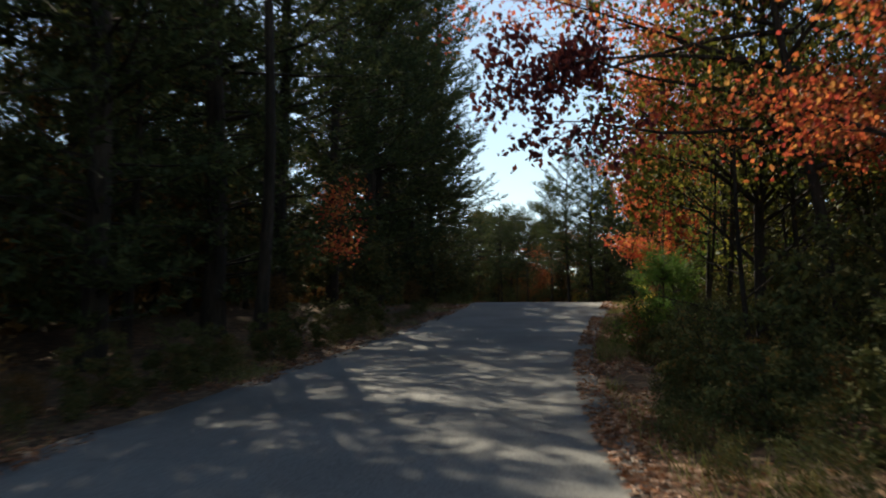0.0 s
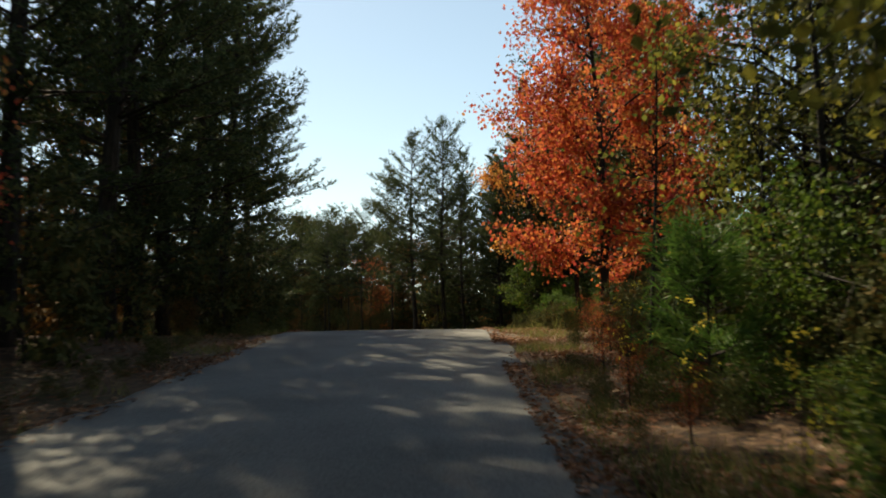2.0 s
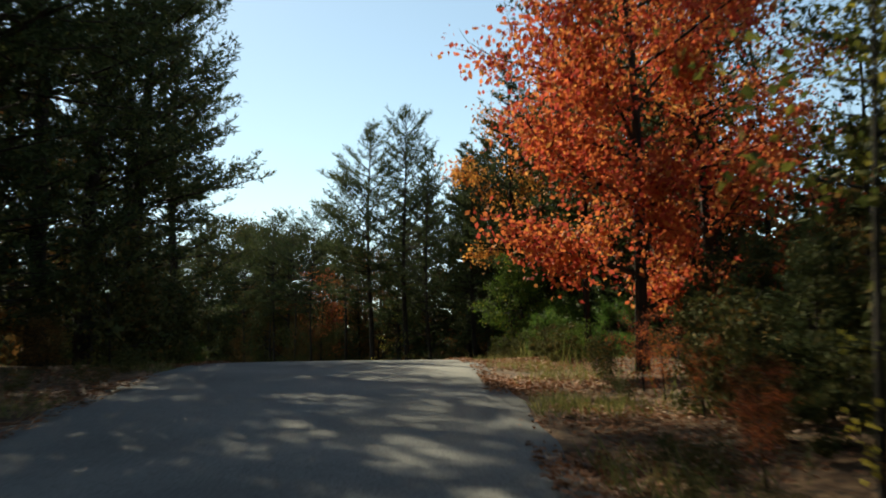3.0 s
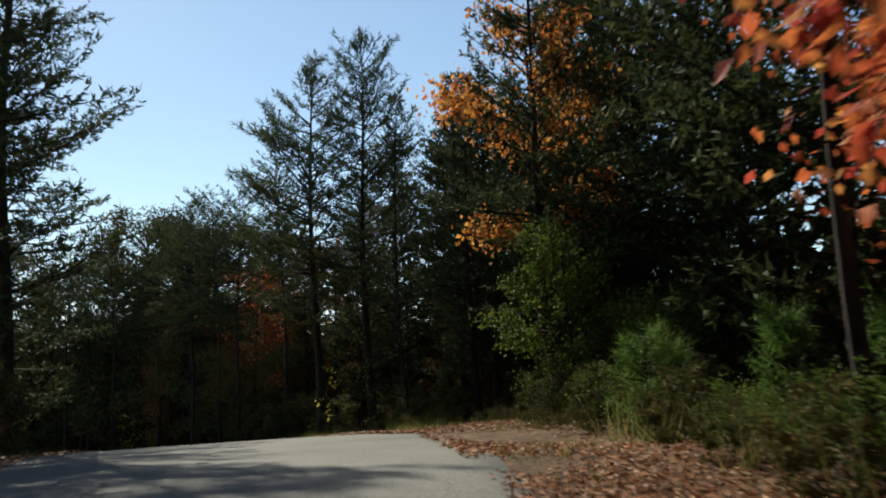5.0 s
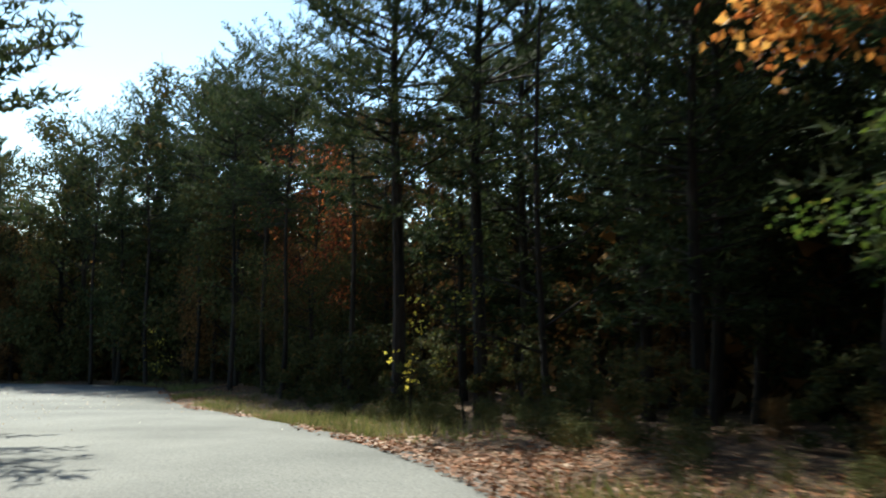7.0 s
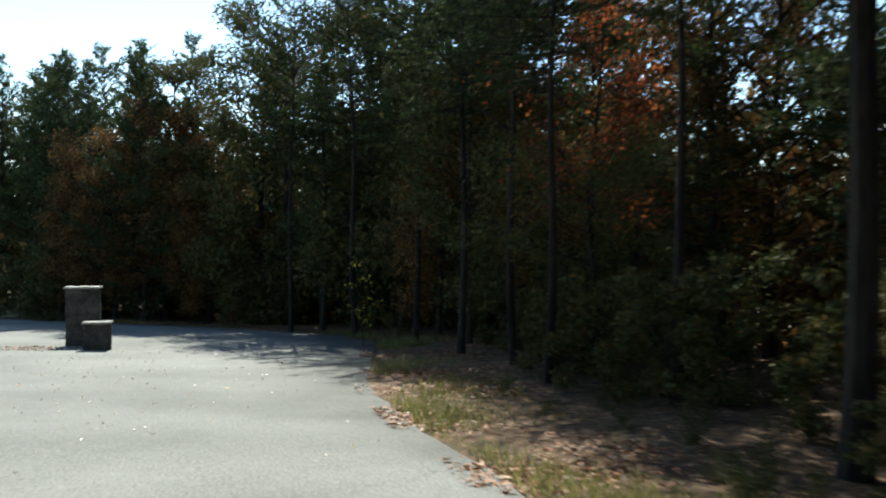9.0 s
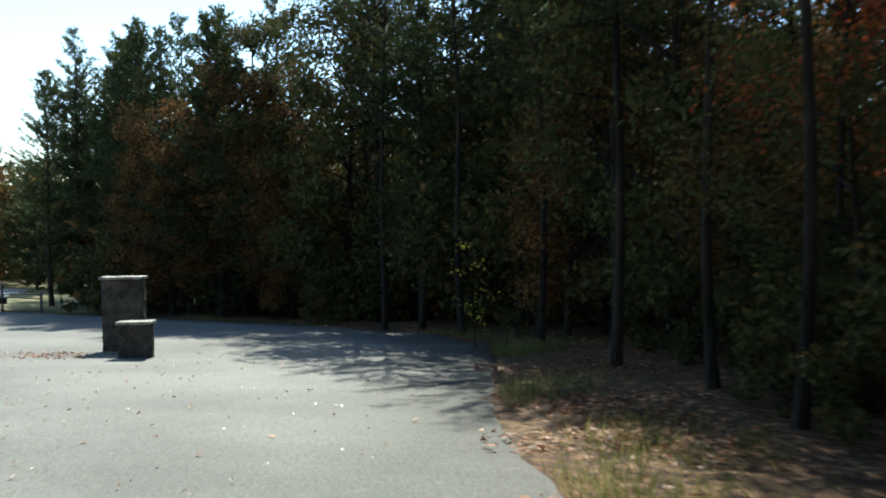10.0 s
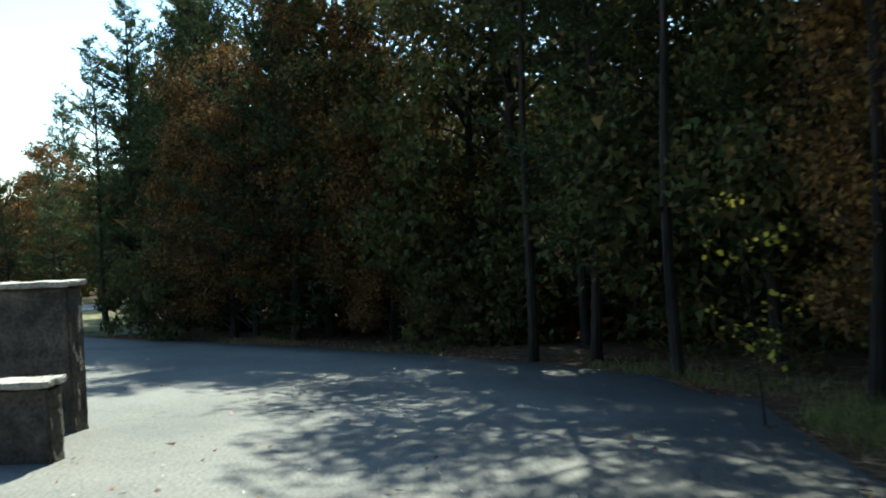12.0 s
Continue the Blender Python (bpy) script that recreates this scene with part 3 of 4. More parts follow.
for x, y, t, s in ((5.6, 22.4, 0, 1.25), (11.6, 44.4, 50, 0.64), (11.7, 40.4, 210, 0.75), (6.4, 24.0, 80, 0.8), (12.4, 42.8, 20, 0.75), (10.7, 43.8, 290, 0.7), (6.0, 23.2, 170, 0.85)):
    plant(sapling, x, y, t, s)

rng = random.Random(5)


def clear(x, y, gap):
    return all((x - a) ** 2 + (y - b) ** 2 > gap * gap for a, b in _spots)


def in_woods(x, y):
    if y > 60 and x < xr(y):
        return False
    if y > 84 and x < -15 - 0.75 * (y - 90):
        return False
    return True


for x, y, t, s in ((5.0, 17.0, 0, 1), (5.7, 18.8, 70, 1.1), (6.5, 16.2, 150, 0.9), (7.2, 19.4, 210, 1.2), (6.1, 25.0, 40, 0.9), (7.8, 25.4, 300, 1.1), (8.6, 23.0, 120, 1.2), (7.0, 12.0, 260, 1.1), (9.4, 58.0, 190, 0.6)):
    plant(sprig, x, y, t, s)
snag = tagged(broadleaf(35, 9.0, 1.9, 1.2, 260, 0.08, M_OLIVE, "tree", trunk_r=0.06, limbs=20, twig=2, spread=0.2), "thin dark tree with bare side branches", "tree", "bare woods trees")
for x, y, t, s in ((5.3, 16.6, 0, 1), (6.6, 20.2, 100, 1.0), (7.4, 18.0, 40, 1.1), (5.9, 15.0, 250, 0.9), (7.6, 23.6, 310, 1.0), (4.6, 13.4, 180, 0.8), (8.6, 21.8, 70, 1.1), (10.8, 58.2, 200, 1.1)):
    plant(snag, x, y, t, s)
for x, y, s in ((4.8, 22.8, 0.13), (4.4, 20.6, 0.12), (5.6, 25.6, 0.15), (3.6, 16.4, 0.13), (6.9, 28.6, 0.15), (7.3, 30.2, 0.17), (6.5, 27.2, 0.12), (7.7, 31.6, 0.2)):
    plant(red_tree, x, y, s * 900, s)
for x, y, s in ((7.4, 22.6, 0.8), (9.2, 21.2, 1.0)):
    plant(under_green, x, y, s * 200, s)
for x, y, s in ((7.3, 17.6, 0.9), (8.4, 15.4, 1.1), (6.9, 20.6, 0.6), (8.4, 19.0, 0.9), (5.4, 11.0, 0.8), (8.9, 60.6, 0.38), (9.5, 63.2, 0.6), (10.9, 60.4, 0.6), (8.9, 66.0, 0.7), (10.9, 57.0, 0.36), (7.9, 65.6, 0.6), (6.9, 70.2, 0.7), (7.3, 67.2, 0.6), (6.4, 72.2, 0.75), (8.0, 69.0, 0.8), (5.6, 75.0, 0.7), (6.6, 68.6, 0.5)):
    plant(under, x, y, s * 500, s)
for x, y, s in ((5.3, 12.2, 0.5), (6.2, 13.6, 0.65), (5.8, 17.4, 0.5), (6.4, 18.8, 0.55), (7.6, 16.2, 0.8), (6.9, 14.8, 0.7), (4.8, 11.0, 0.5), (8.2, 13.2, 0.9), (7.9, 20.2, 0.7), (5.2, 15.2, 0.42), (9.0, 17.4, 0.9), (9.4, 15.2, 1.0), (7.7, 24.6, 0.6), (8.7, 26.4, 0.8), (8.1, 27.4, 0.55), (9.3, 28.2, 0.8), (7.1, 24.2, 0.45), (9.0, 30.0, 0.7), (9.6, 32.0, 0.7)):
    plant(under, x, y, s * 500, s)
for _ in range(400):
    x, y = rng.uniform(6, 20), rng.uniform(12, 68)
    if 2.6 < off_road(x, y) < 10 and x > xr(y) and clear(x, y, 1.5) and not (25 < y < 36 and off_road(x, y) < 5):
        if rng.random() < (0.2 if y < 50 else 0.12):
            plant(pole, x, y, rng.uniform(0, 360), rng.uniform(0.8, 1.1))

for i in range(16):
    y = 4.5 + 0.8 * i
    x = xr(y) + 0.75 + 0.75 * rng.random()
    plant(brush, x, y, rng.uniform(0, 360), rng.uniform(0.4, 0.75))
for x, y, s in ((2.9, 5.2, 0.9), (3.5, 6.4, 1.0), (3.2, 7.8, 1.0), (4.3, 7.4, 1.1), (3.6, 9.3, 1.0), (4.6, 9.0, 1.1), (3.1, 4.0, 0.8), (4.2, 5.4, 1.1)):
    plant(brush, x, y, s * 900, s)
plant(thin, -11.0, 20.0)
for x, y, s in ((-10.4, 24.6, 1.2), (-9.6, 29.4, 1.15), (-11.6, 15.6, 1.2), (-10.8, 37.6, 1.2), (-8.8, 43.0, 1.1), (-12.8, 31.0, 1.3)):
    plant(bushy_pine, x, y, s * 777, s)
for x, y, s in ((12.6, 46.2, 0.8), (13.4, 47.6, 0.9), (12.9, 49.2, 1.0)):
    plant(under_green, x, y, s * 700, s)
# thicket close behind the verge
tr_ = random.Random(12)
for i in range(15):
    y = 2.6 + 0.6 * i
    plant(brush, xr(y) + tr_.uniform(0.4, 0.95), y, tr_.uniform(0, 360), tr_.uniform(0.4, 0.6))
for i in range(16):
    y = 7.5 + 1.0 * i
    plant(under if i % 2 else under_rust, xl(y) - tr_.uniform(0.9, 1.9), y, tr_.uniform(0, 360), tr_.uniform(0.26, 0.42))
for i in range(10):
    y = 21.0 + 0.65 * i
    plant(brush, xr(y) + tr_.uniform(0.35, 0.9), y, tr_.uniform(0, 360), tr_.uniform(0.3, 0.45))
for i in range(18):
    y = 16.8 + 0.4 * i
    plant(shrub if i % 3 == 0 else brush, xr(y) + tr_.uniform(0.9, 2.5), y, tr_.uniform(0, 360), tr_.uniform(0.45, 0.75))
for i in range(34):
    y = 4.0 + 1.05 * i
    plant(brush, xl(y) - tr_.uniform(0.45, 1.3), y, tr_.uniform(0, 360), tr_.uniform(0.4, 0.65))
for i in range(34):
    y = 3.0 + 0.8 * i
    x = xr(y) + (tr_.uniform(1.0, 2.3) if y < 18.4 else tr_.uniform(2.6, 3.8) if y < 24 else tr_.uniform(1.5, 2.9))
    plant(under if tr_.random() < 0.6 else under_rust, x, y, tr_.uniform(0, 360), tr_.uniform(0.28, 0.5))
for i in range(26):
    y = 37.5 + 0.42 * i
    plant((brush, brush, under, shrub)[i % 4], xr(y) + tr_.uniform(1.9, 3.2), y, tr_.uniform(0, 360), tr_.uniform(0.5, 0.8) * (0.4 if i % 4 == 2 else 1))
for i in range(26):
    y = 44.5 + 0.85 * i
    x = xr(y) + tr_.uniform(2.6, 3.8)
    if y < 55:
        plant((under, under_rust)[i % 2], x, y, tr_.uniform(0, 360), tr_.uniform(0.3, 0.46))
    else:
        plant(brush, x + 0.5, y, tr_.uniform(0, 360), tr_.uniform(0.5, 0.75))
        plant(brush, x - 1.1, y + 0.4, tr_.uniform(0, 360), tr_.uniform(0.3, 0.5))
# smaller copies of that pine, added for shade on lot and verge
for x, y, t, s in ((4.8, 72.6, 40, 0.55), (5.9, 70.0, 150, 0.52), (4.7, 75.8, 250, 0.56), (3.6, 79.6, 310, 0.56), (8.2, 66.4, 80, 0.55), (3.2, 77.8, 20, 0.58), (1.0, 80.6, 190, 0.58), (-1.6, 82.8, 270, 0.56), (6.4, 67.6, 330, 0.5)):
    plant(shade_pine, x, y, t, s)
# wall of trees round the far side of the bend
def stand(*trees):
    for x, y, kind, s in trees:
        plant(kind, x, y, rng.uniform(0, 360), s)


stand((4.4, 80.0, rust, 0.72), (2.5, 83.2, round_tree, 1.17), (0.6, 86.4, bushy_pine, 1.08), (5.6, 84.6, round_tree, 0.98),
      (8.4, 79.6, rust, 0.9), (-3.8, 87.6, olive, 1.03), (-0.8, 90.6, rust, 1.1), (3.0, 89.0, olive, 1.15),
      (6.4, 87.4, rust, 1.12), (9.6, 83.4, olive, 1.15), (-15.8, 94.2, bushy_pine, 0.98), (-12.4, 91.0, bushy_pine, 0.92),
      (-9.6, 90.6, rust, 0.9), (-3.0, 87.0, round_tree, 0.93), (-8.6, 87.6, bushy_pine, 0.86), (13.9, 61.8, slim_pine, 0.95))
stand((15.6, 60.0, rust, 1.0), (17.2, 57.0, slim_pine, 1.1), (17.6, 52.0, slim_pine, 1.1), (-11.6, 93.4, bushy_pine, 1.0),
      (-17.2, 95.6, bushy_pine, 1.0), (12.7, 55.9, slim_pine, 0.95), (12.6, 66.8, slim_pine, 1.1), (14.6, 65.0, slim_pine, 1.15),
      (16.4, 62.4, slim_pine, 1.15), (18.4, 60.0, slim_pine, 1.15), (12.2, 70.4, slim_pine, 1.05), (19.4, 55.6, slim_pine, 1.15),
      (15.2, 68.4, slim_pine, 1.2), (17.2, 65.4, slim_pine, 1.2), (10.9, 66.0, slim_pine, 0.95), (-6.0, 87.4, rust, 0.7))
stand((-0.4, 82.6, slim_pine, 0.85), (-8.0, 89.5, olive, 1.0), (-13.6, 91.8, bushy_pine, 0.97), (-15.4, 93.6, bushy_pine, 1.0),
      (-17.6, 96.8, bushy_pine, 1.0), (-10.2, 88.2, rust, 0.85), (-18.0, 99.5, bushy_pine, 0.8), (-21.8, 102.8, bushy_pine, 1.1),
      (-24.2, 107.2, bushy_pine, 1.12), (-31.0, 113.0, bushy_pine, 1.2), (-37.0, 120.0, bushy_pine, 1.35), (-47.0, 124.0, bushy_pine, 1.3),
      (-37.5, 111.5, bushy_pine, 0.72), (-42.5, 113.0, bushy_pine, 0.7), (-34.5, 113.5, bushy_pine, 0.75), (-49.0, 114.0, bushy_pine, 0.66))
stand((5.9, 74.8, olive, 0.96), (6.9, 72.6, rust, 0.6), (7.7, 75.4, slim_pine, 0.82), (8.9, 77.4, slim_pine, 0.92),
      (7.5, 80.6, rust, 0.95), (2.4, 81.4, slim_pine, 0.9), (4.6, 78.6, rust, 1.0), (-1.0, 85.2, slim_pine, 0.85),
      (10.2, 73.4, rust, 1.2), (9.4, 70.6, slim_pine, 0.85), (-11.0, 88.4, rust, 0.98), (-8.2, 88.8, rust, 1.12),
      (-6.2, 88.4, rust, 1.1), (-19.2, 96.4, bushy_pine, 0.76), (-14.4, 96.8, bushy_pine, 1.08), (-11.6, 94.2, bushy_pine, 1.05))
stand((15.4, 57.4, bushy_pine, 1.0), (17.0, 61.6, bushy_pine, 1.05), (14.6, 66.0, bushy_pine, 1.0), (15.8, 53.2, bushy_pine, 1.0),
      (13.6, 43.0, bushy_pine, 1.1), (14.4, 47.4, bushy_pine, 1.15), (15.0, 51.6, bushy_pine, 1.1), (12.9, 38.4, bushy_pine, 1.0),
      (16.0, 56.0, bushy_pine, 1.1), (10.8, 71.5, rust, 1.1), (2.0, 84.0, slim_pine, 0.8), (-18.2, 101.0, olive, 1.0),
      (-13.6, 97.6, rust, 1.05), (14.5, 60.5, slim_pine, 1.1), (-9.0, 93.5, bushy_pine, 0.8), (-4.2, 90.5, bushy_pine, 0.9))
stand((0.6, 88.0, bushy_pine, 0.9), (4.2, 86.0, bushy_pine, 0.9), (8.2, 81.0, bushy_pine, 0.9), (-20.2, 94.8, slim_pine, 0.98),
      (-19.0, 95.2, slim_pine, 1.16), (-19.7, 96.4, slim_pine, 1.02))

for _ in range(7000):
    x, y = rng.uniform(-16, 24), rng.uniform(2, 108)
    d = off_road(x, y)
    if d < 1.7 or d > (13 if x > xr(y) else 9) or not in_woods(x, y):
        continue
    right = x > xr(y)
    if d < 4.6:
        if right and 25 < y < 36 and d < 4.2:
            continue
        if right and 12 < y < 26 and d < 4.4:
            continue
        if right and 36 < y < 64:
            continue
        kinds = (under, under, under_rust)
        kind, gap = rng.choice(kinds), 1.9
    elif d < 8 and right and 48 < y < 66:
        kind, gap = rng.choice((pole, pole, slim_pine)), 2.2
    elif d < 8:
        kind, gap = rng.choice((far_olive, far_rust, thin, under, pole, slim_pine)), 2.7
    else:
        kind, gap = rng.choice((far_olive, far_olive, far_rust, thin, slim_pine)), 4.7
    if not clear(x, y, gap):
        continue
    s = rng.uniform(0.75, 1.1)
    if -10 < x < 7 and y > 72:
        s *= 0.6 if x < 2 and y < 91 else 0.85
    plant(kind, x, y, rng.uniform(0, 360), s)
for _ in range(500):
    x, y = rng.uniform(-10, 14), rng.uniform(2, 96)
    if 0.8 < off_road(x, y) < 2.6 and not (x > xr(y) and 34 < y < 66) and in_woods(x, y) and clear(x, y, 1.0) and rng.random() < 0.5:
        plant(shrub if (26 < y < 33 or x < xl(y)) and rng.random() < 0.6 else brush, x, y, rng.uniform(0, 360), rng.uniform(0.5, 1.1))
for _ in range(700):
    x, y = rng.uniform(1, 13), rng.uniform(3, 66)
    if 0.9 < off_road(x, y) < 4.5 and x > xr(y) and clear(x, y, 0.8) and rng.random() < 0.6 and not (26 < y < 36 and off_road(x, y) < 1.8) and not (36 <= y < 54 and off_road(x, y) < 3.0):
        plant(shrub if 19 < y < 25 and rng.random() < 0.4 else brush, x, y, rng.uniform(0, 360), rng.uniform(0.5, 1.0) if y < 46 else rng.uniform(0.18, 0.32))
yellow_shrub = tagged(broadleaf(37, 2.2, 0.5, 0.6, 85, 0.065, M_GOLD, "sapling", limbs=7, trunk_r=0.012, spread=0.07, twig=1), "small sapling with bright yellow leaves", "sapling", "yellow saplings")
for x, y, t, s in ((2.0, 76.4, 0, 1), (4.9, 21.6, 60, 0.55), (5.4, 24.2, 170, 0.6), (4.3, 18.8, 250, 0.5), (8.3, 56.9, 110, 0.9)):
    plant(yellow_shrub, x, y, t, s)
for _ in range(70):
    y = rng.uniform(46, 63)
    x = xr(y) + rng.uniform(1.8, 4.4)
    if clear(x, y, 0.6):
        plant(brush, x, y, rng.uniform(0, 360), rng.uniform(0.24, 0.42))
for i in range(30):
    y = 45.5 + 0.5 * i
    plant(brush, xr(y) + 1.4 + 1.3 * rng.random(), y, rng.uniform(0, 360), rng.uniform(0.36, 0.55))
for _ in range(30):
    y = rng.uniform(21, 33)
    x = xr(y) + rng.uniform(1.1, 3.4)
    if clear(x, y, 0.5):
        plant(brush, x, y, rng.uniform(0, 360), rng.uniform(0.3, 0.55))
# far trees behind the open ground
for x, y, s in ((-42, 117, 1.05), (-50, 122, 0.95), (-58, 128, 1.0), (-35, 128, 1.1), (-46, 132, 1.2), (-66, 134, 1.1), (-28, 124, 1.0), (-75, 126, 1.2), (-84, 132, 1.1), (-55, 140, 1.3)):
    plant(far_rust if s < 1.08 else far_olive, x, y, rng.uniform(0, 360), s)

# foliage deep in the woods, too thick to count
nr = np.random.default_rng(77)
deep = Mass()
pts = []
while len(pts) < 105000:
    x, y = nr.uniform(-45, 40), nr.uniform(-20, 130)
    d = off_road(x, y)
    if d < 8 or d > 24 or not in_woods(x, y):
        continue
    if y > 95 and x < -19:
        continue
    top = 7.5 + 2.5 * noise.noise((x * 0.2, y * 0.2, 5))
    for z in nr.uniform(0, 1, 14):
        pts.append((x + nr.normal() * 0.5, y + nr.normal() * 0.5, gz(x, y) + 0.62 * top * z ** 1.15))
deep.pieces(leaf_pieces(nr, np.array(pts), 0.46, 0.4, 3))
tagged(to_object("far_woods", deep.v, deep.f, M_RUST), "dense dull brown-green foliage deep in the woods", "woods", kind="stuff")

back = Mass()
pts = []
while len(pts) < 21000:
    x = nr.uniform(-13, 14)
    y = nr.uniform(90, 99) - 0.55 * x
    if in_woods(x, y):
        pts.append((x, y, gz(x, y) + nr.uniform(0, 1) ** 0.9 * 0.68 * (10.6 + 1.5 * noise.noise((x * 0.3, y * 0.3, 1)))))
back.pieces(leaf_pieces(nr, np.array(pts), 0.5, 0.4, 3))
tagged(to_object("far_woods", back.v, back.f, M_RUST), "tall dull brown foliage behind the lot trees", "woods", kind="stuff")

edge = Mass()
pts = [(x, 104 - 0.62 * (x + 27) + d, gz(x, 104) + (8.0 + 1.6 * noise.noise((x * 0.4, 2, 3))) * z) for x, d, z in zip(nr.uniform(-62, -30, 9000), nr.normal(8, 1.6, 9000), nr.uniform(0, 1, 9000) ** 1.1)]
edge.pieces(leaf_pieces(nr, np.array(pts), 0.5, 0.4, 3))
tagged(to_object("far_woods", edge.v, edge.f, M_OLIVE), "dull green thicket at the edge of open ground", "woods", kind="stuff")

far_band = Mass()
pts = [(x, y, gz(x, y) + 8.0 * z) for x, y, z in zip(nr.uniform(-150, -24, 9000), nr.uniform(128, 142, 9000), nr.uniform(0, 1, 9000) ** 1.2)]
far_band.pieces(leaf_pieces(nr, np.array(pts), 1.1, 0.4, 3))
tagged(to_object("far_woods", far_band.v, far_band.f, M_OLIVE), "distant dull green tree line behind open ground", "woods", kind="stuff")

low = Mass()
pts = []
while len(pts) < 45000:
    x, y = nr.uniform(-45, 42), nr.uniform(-20, 125)
    if 13 < off_road(x, y) < 26 and in_woods(x, y) and not (y > 95 and x < -19):
        for z in nr.uniform(0, 1, 9):
            pts.append((x + nr.normal() * 0.6, y + nr.normal() * 0.6, gz(x, y) + 5.0 * z))
low.pieces(leaf_pieces(nr, np.array(pts), 0.8, 0.4, 3))
tagged(to_object("deep_undergrowth", low.v, low.f, M_OLIVE), "dark tangled undergrowth deep in the woods", "undergrowth", kind="stuff")

# fallen leaves on verges and pavement, grass along the edge
pts = []
for _ in range(190000):
    y = nr.uniform(2, 92)
    e = abs(nr.normal()) * 1.4 - 0.3
    x = xr(y) + e if nr.random() < 0.72 else xl(y) - e
    if y > 60 and x < xl(y) + 1:
        continue
    if noise.noise((x * 0.5, y * 0.5, 9)) + (0.4 if y < 55 else -0.02) < nr.random() * 0.8:
        continue
    z = gz(x, y) if off_road(x, y) > 0 else road_z(y) + 0.004
    pts.append((x, y, z + nr.uniform(0.005, 0.05)))
for _ in range(130):
    y = nr.normal(70, 5)
    x = nr.normal(-1.5, 4)
    if off_road(x, y) < -0.2:
        pts.append((x, y, road_z(y) + 0.025))
for _ in range(300):
    x, y = nr.normal(-5.1, 0.5), nr.normal(73.3, 0.4)
    pts.append((x, y, road_z(y) + 0.022 + nr.uniform(0, 0.02)))
litter = Mass()
pts = np.array(pts)
flat = leaf_pieces(nr, pts, 0.09, 0.0, 3)
flat[:, :, 2] = pts[:, None, 2] + (flat[:, :, 2] - pts[:, None, 2]) * 0.28
litter.pieces(flat)
tagged(to_object("fallen_leaves", litter.v, litter.f, M_LITTER), "dry brown fallen leaves on verge and asphalt", "leaves", kind="stuff")

# curled dry leaves on the asphalt; their paleness is painted sun glint
curled = Mass()
pts = []
for _ in range(520):
    y = nr.normal(67.5, 5.0)
    x = nr.normal(-0.6, 2.6) - 0.12 * (y - 67)
    if off_road(x, y) < -0.3 and y > 52:
        pts.append((x, y, road_z(y) + 0.03))
pts = np.array(pts)
bits = leaf_pieces(nr, pts, 0.048, -0.1, 4)
bits[:, :, 2] = pts[:, None, 2] + (bits[:, :, 2] - pts[:, None, 2]) * 0.55
curled.pieces(bits)
tagged(to_object("curled_leaves", curled.v, curled.f, M_CURLED_GLINT), "curled dry leaves scattered over the asphalt, coloured pale for sun glint", "leaves", kind="stuff")

grass = Mass()
pts = []
for _ in range(60000):
    y = nr.uniform(4, 90)
    e = 0.1 + abs(nr.normal()) * 0.8
    x = xr(y) + e if nr.random() < 0.75 else xl(y) - e
    if y > 60 and x < xl(y) + 1:
        continue
    if y < 11 and nr.random() < 0.75:
        continue
    if noise.noise((x * 0.4, y * 0.4, 19)) < nr.random() * 0.5 - (0.35 if 54 < y < 68 else 0.05):
        continue
    pts.append((x, y, gz(x, y)))
pts = np.array(pts)
up = np.repeat(np.array([[0, 0, 1.0]]), len(pts), 0)
tall = []
for _ in range(550):
    y = nr.uniform(36, 44) if nr.random() < 0.9 else nr.uniform(28, 36)
    x = xr(y) + 1.7 + abs(nr.normal()) * 0.9
    if noise.noise((x * 0.8, y * 0.8, 29)) > -0.1:
        tall.append((x, y, gz(x, y)))
tall = np.array(tall)
grass.pieces(needle_pieces(nr, tall, np.repeat(np.array([[0, 0, 2.2]]), len(tall), 0), 0.62, 0.008))
grass.pieces(needle_pieces(nr, pts, up * 1.6, 0.22, 0.006))
tagged(to_object("verge_grass", grass.v, grass.f, M_GRASS), "thin dry grass along the pavement edge", "grass", kind="stuff")

# ---------------------------------------------------------------- gate pillar
def block(mass_name, x0, x1, y0, y1, z0, z1, mat, parent, bevel=0.02, rough=0.012, seed=0, cuts=6):
    bm = bmesh.new()
    bmesh.ops.create_cube(bm, size=1.0)
    for v in bm.verts:
        v.co = Vector((x0 + (v.co.x + 0.5) * (x1 - x0), y0 + (v.co.y + 0.5) * (y1 - y0), z0 + (v.co.z + 0.5) * (z1 - z0)))
    bmesh.ops.bevel(bm, geom=bm.edges[:], offset=bevel, segments=2, affect="EDGES")
    bmesh.ops.subdivide_edges(bm, edges=[e for e in bm.edges if e.calc_length() > 0.15], cuts=cuts, use_grid_fill=True)
    for v in bm.verts:
        v.co += Vector(noise.noise_vector(v.co * 9 + Vector((seed, 0, 0)))) * rough
    me = bpy.data.meshes.new(mass_name)
    bm.to_mesh(me); bm.free()
    me.materials.append(mat)
    ob = new(mass_name, me)
    ob.parent = parent
    return ob


pillar = tagged(new("gate_pillar"), "dark rough stone gate pillar with a thin pale cap", "pillar")
block("shaft", -0.38, 0.38, -0.15, 0.15, -0.16, 1.385, M_STONE, pillar, bevel=0.02, rough=0.016, seed=3, cuts=14)
block("cap", -0.42, 0.415, -0.19, 0.19, 1.385, 1.435, M_CAP, pillar, bevel=0.009, seed=2, rough=0.014)
pillar.matrix_basis = pose(-4.48, 74.59, road_z(74.59), 0, 0, 15)
low_pillar = tagged(new("low_pillar"), "low dark stone pillar with a thin pale cap", "pillar")
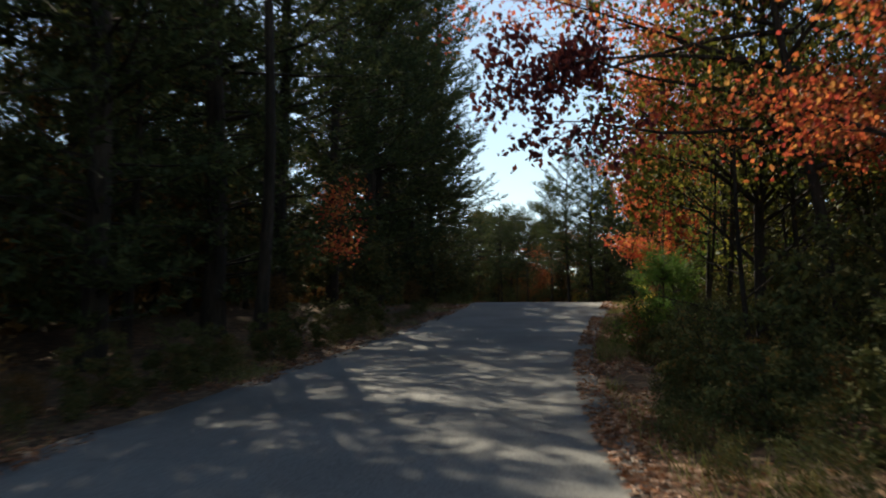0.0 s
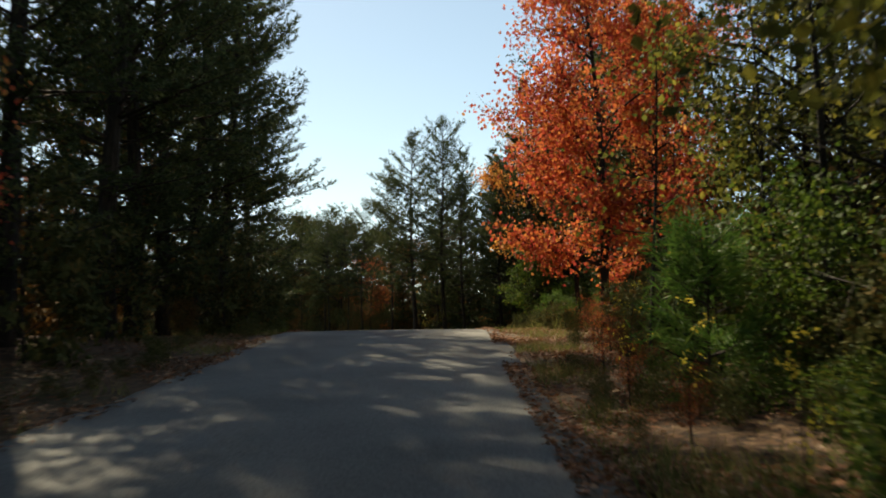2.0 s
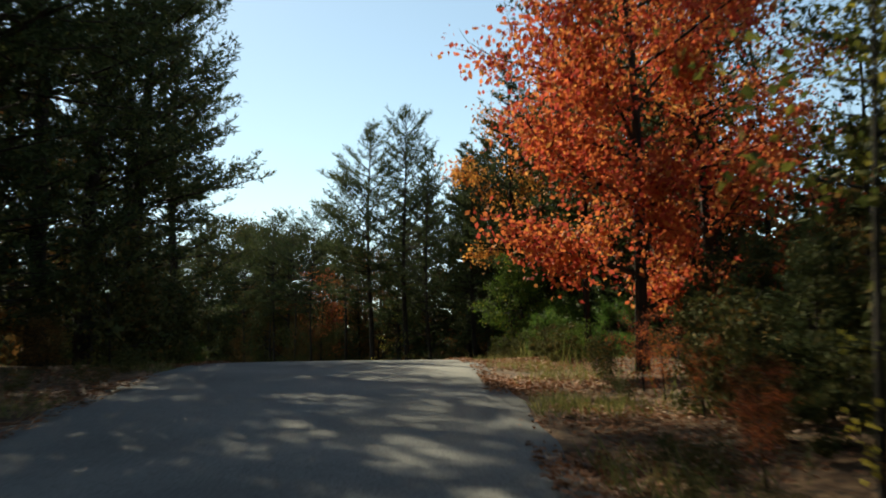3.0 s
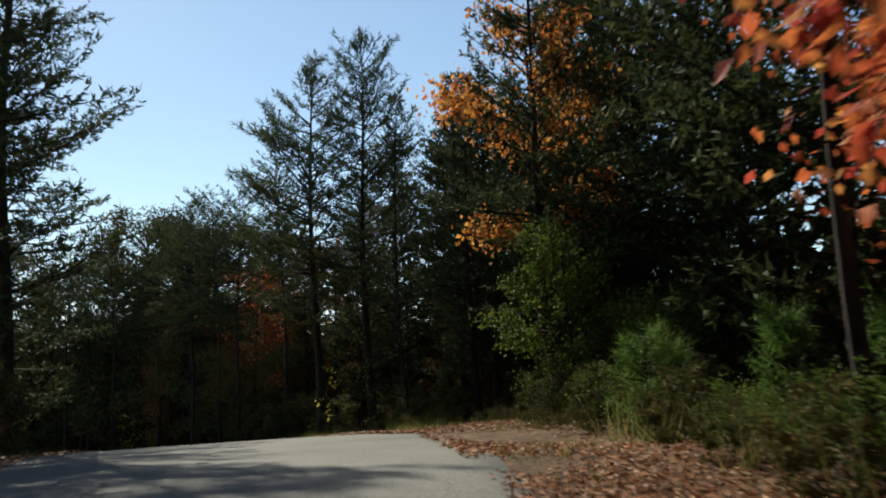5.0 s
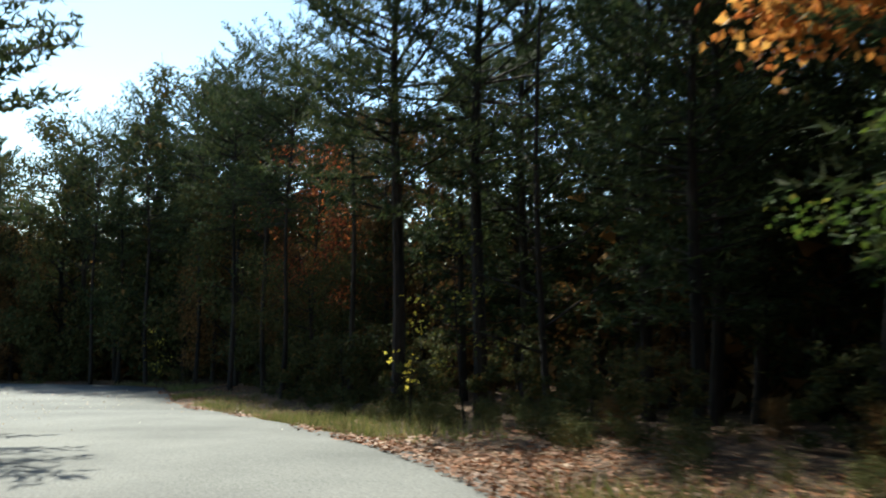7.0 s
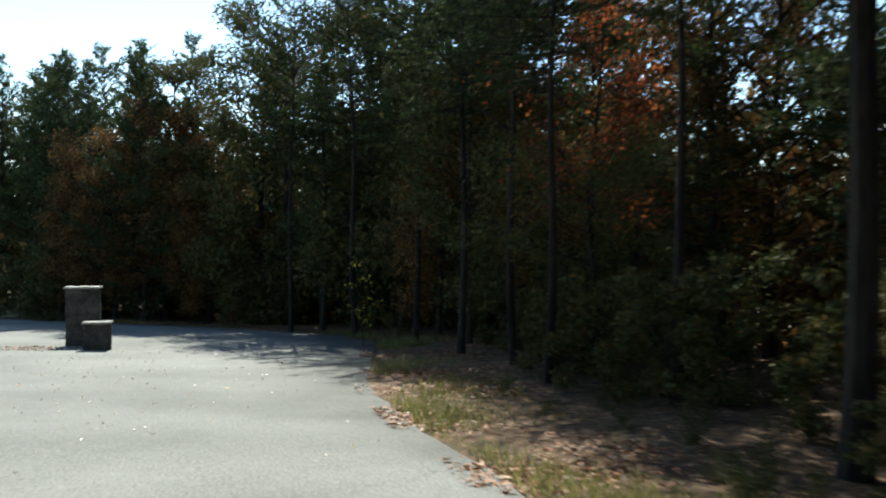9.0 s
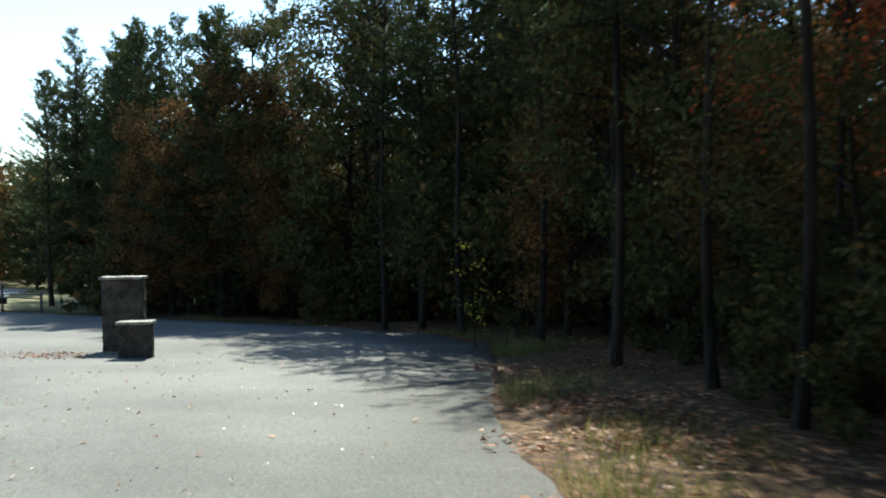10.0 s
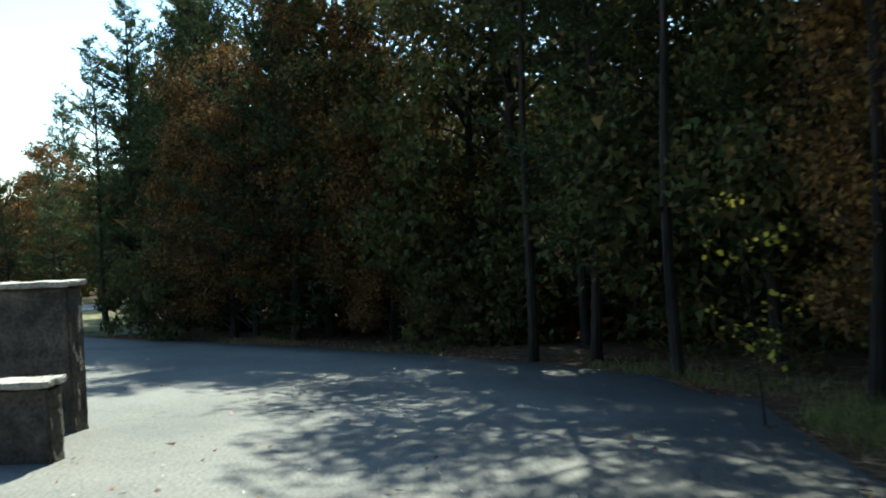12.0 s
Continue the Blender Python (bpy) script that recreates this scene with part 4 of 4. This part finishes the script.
block("shaft", -0.285, 0.285, -0.12, 0.12, -0.16, 0.60, M_STONE, low_pillar, bevel=0.02, rough=0.016, seed=8, cuts=9)
block("cap", -0.315, 0.315, -0.155, 0.155, 0.60, 0.65, M_CAP, low_pillar, bevel=0.009, seed=4, rough=0.014)
low_pillar.matrix_basis = pose(-3.49, 73.30, road_z(73.3), 0, 0, 17)

# ---------------------------------------------------------------- open ground beyond the lot
lx = np.arange(-80, -14, 2.0)
ly = np.arange(88, 128, 2.0)
lv = [(x, y, gz(x, y) + 0.03) for y in ly for x in lx]
w = len(lx)
lf = [(j * w + i, j * w + i + 1, (j + 1) * w + i + 1, (j + 1) * w + i) for j in range(len(ly) - 1) for i in range(w - 1) if off_road(lx[i + 1], ly[j]) > 0.3 and lx[i] < -17 - 0.5 * (ly[j] - 92)]
tagged(to_object("lawn", lv, lf, M_LAWN, smooth=True), "short dry grass beyond the fence", "grass", kind="structure")
tv, tf = [], []
for i in range(16):
    u = i / 15
    ax, ay = -22.8 - 11.4 * u, 93.4 + 19.0 * u
    for k in range(5):
        x, y = ax - 2.0 * k, ay + 1.15 * k
        tv.append((x, y, gz(x, y) + 0.07))
w = 5
tf = [(j * w + i, (j + 1) * w + i, (j + 1) * w + i + 1, j * w + i + 1) for j in range(15) for i in range(4)]
tagged(to_object("gravel_track", tv, tf, M_GRAVEL, smooth=True), "pale grey gravel track across the grass", "track", kind="structure")

fence = tagged(new("fence"), "low weathered post and rail fence along the grass", "fence")


def rod(name, a, b_, r, mat, parent, sides=7):
    m = Mass()
    a, b_ = np.array(a, float), np.array(b_, float)
    m.tube([a, (a + b_) / 2 + np.array((0.0, 0.0, 0.01)), b_], [r, r * 1.04, r * 0.96], sides)
    n0 = m.n
    m.f.append(tuple(range(sides - 1, -1, -1))); m.f.append(tuple(range(n0 - sides, n0)))
    return to_object(name, m.v, m.f, mat, parent)


last = None
for i in range(11):
    x = -17.6 - 2.4 * i
    y = 90.4 + 0.62 * i + 0.02 * i * i
    z = gz(x, y)
    rod("post", (x, y, z - 0.2), (x + 0.02, y, z + 0.85), 0.05, M_RAIL, fence)
    if last:
        for hz in (0.60, 0.74):
            rod("rail", (last[0], last[1], last[2] + hz), (x, y, z + hz), 0.026, M_RAIL, fence, 5)
    last = (x, y, z)
post = tagged(new("meter_post"), "weathered wooden post carrying a small dark box", "post")
rod("pole", (0, 0, -0.2), (0, 0, 1.2), 0.05, M_RAIL, post)
block("box", -0.17, 0.17, -0.14, 0.04, 0.38, 0.61, M_BARK, post, bevel=0.015, rough=0.004, cuts=0)
post.matrix_basis = pose(-19.4, 90.5, gz(-19.4, 90.5), 0, 0, 25)
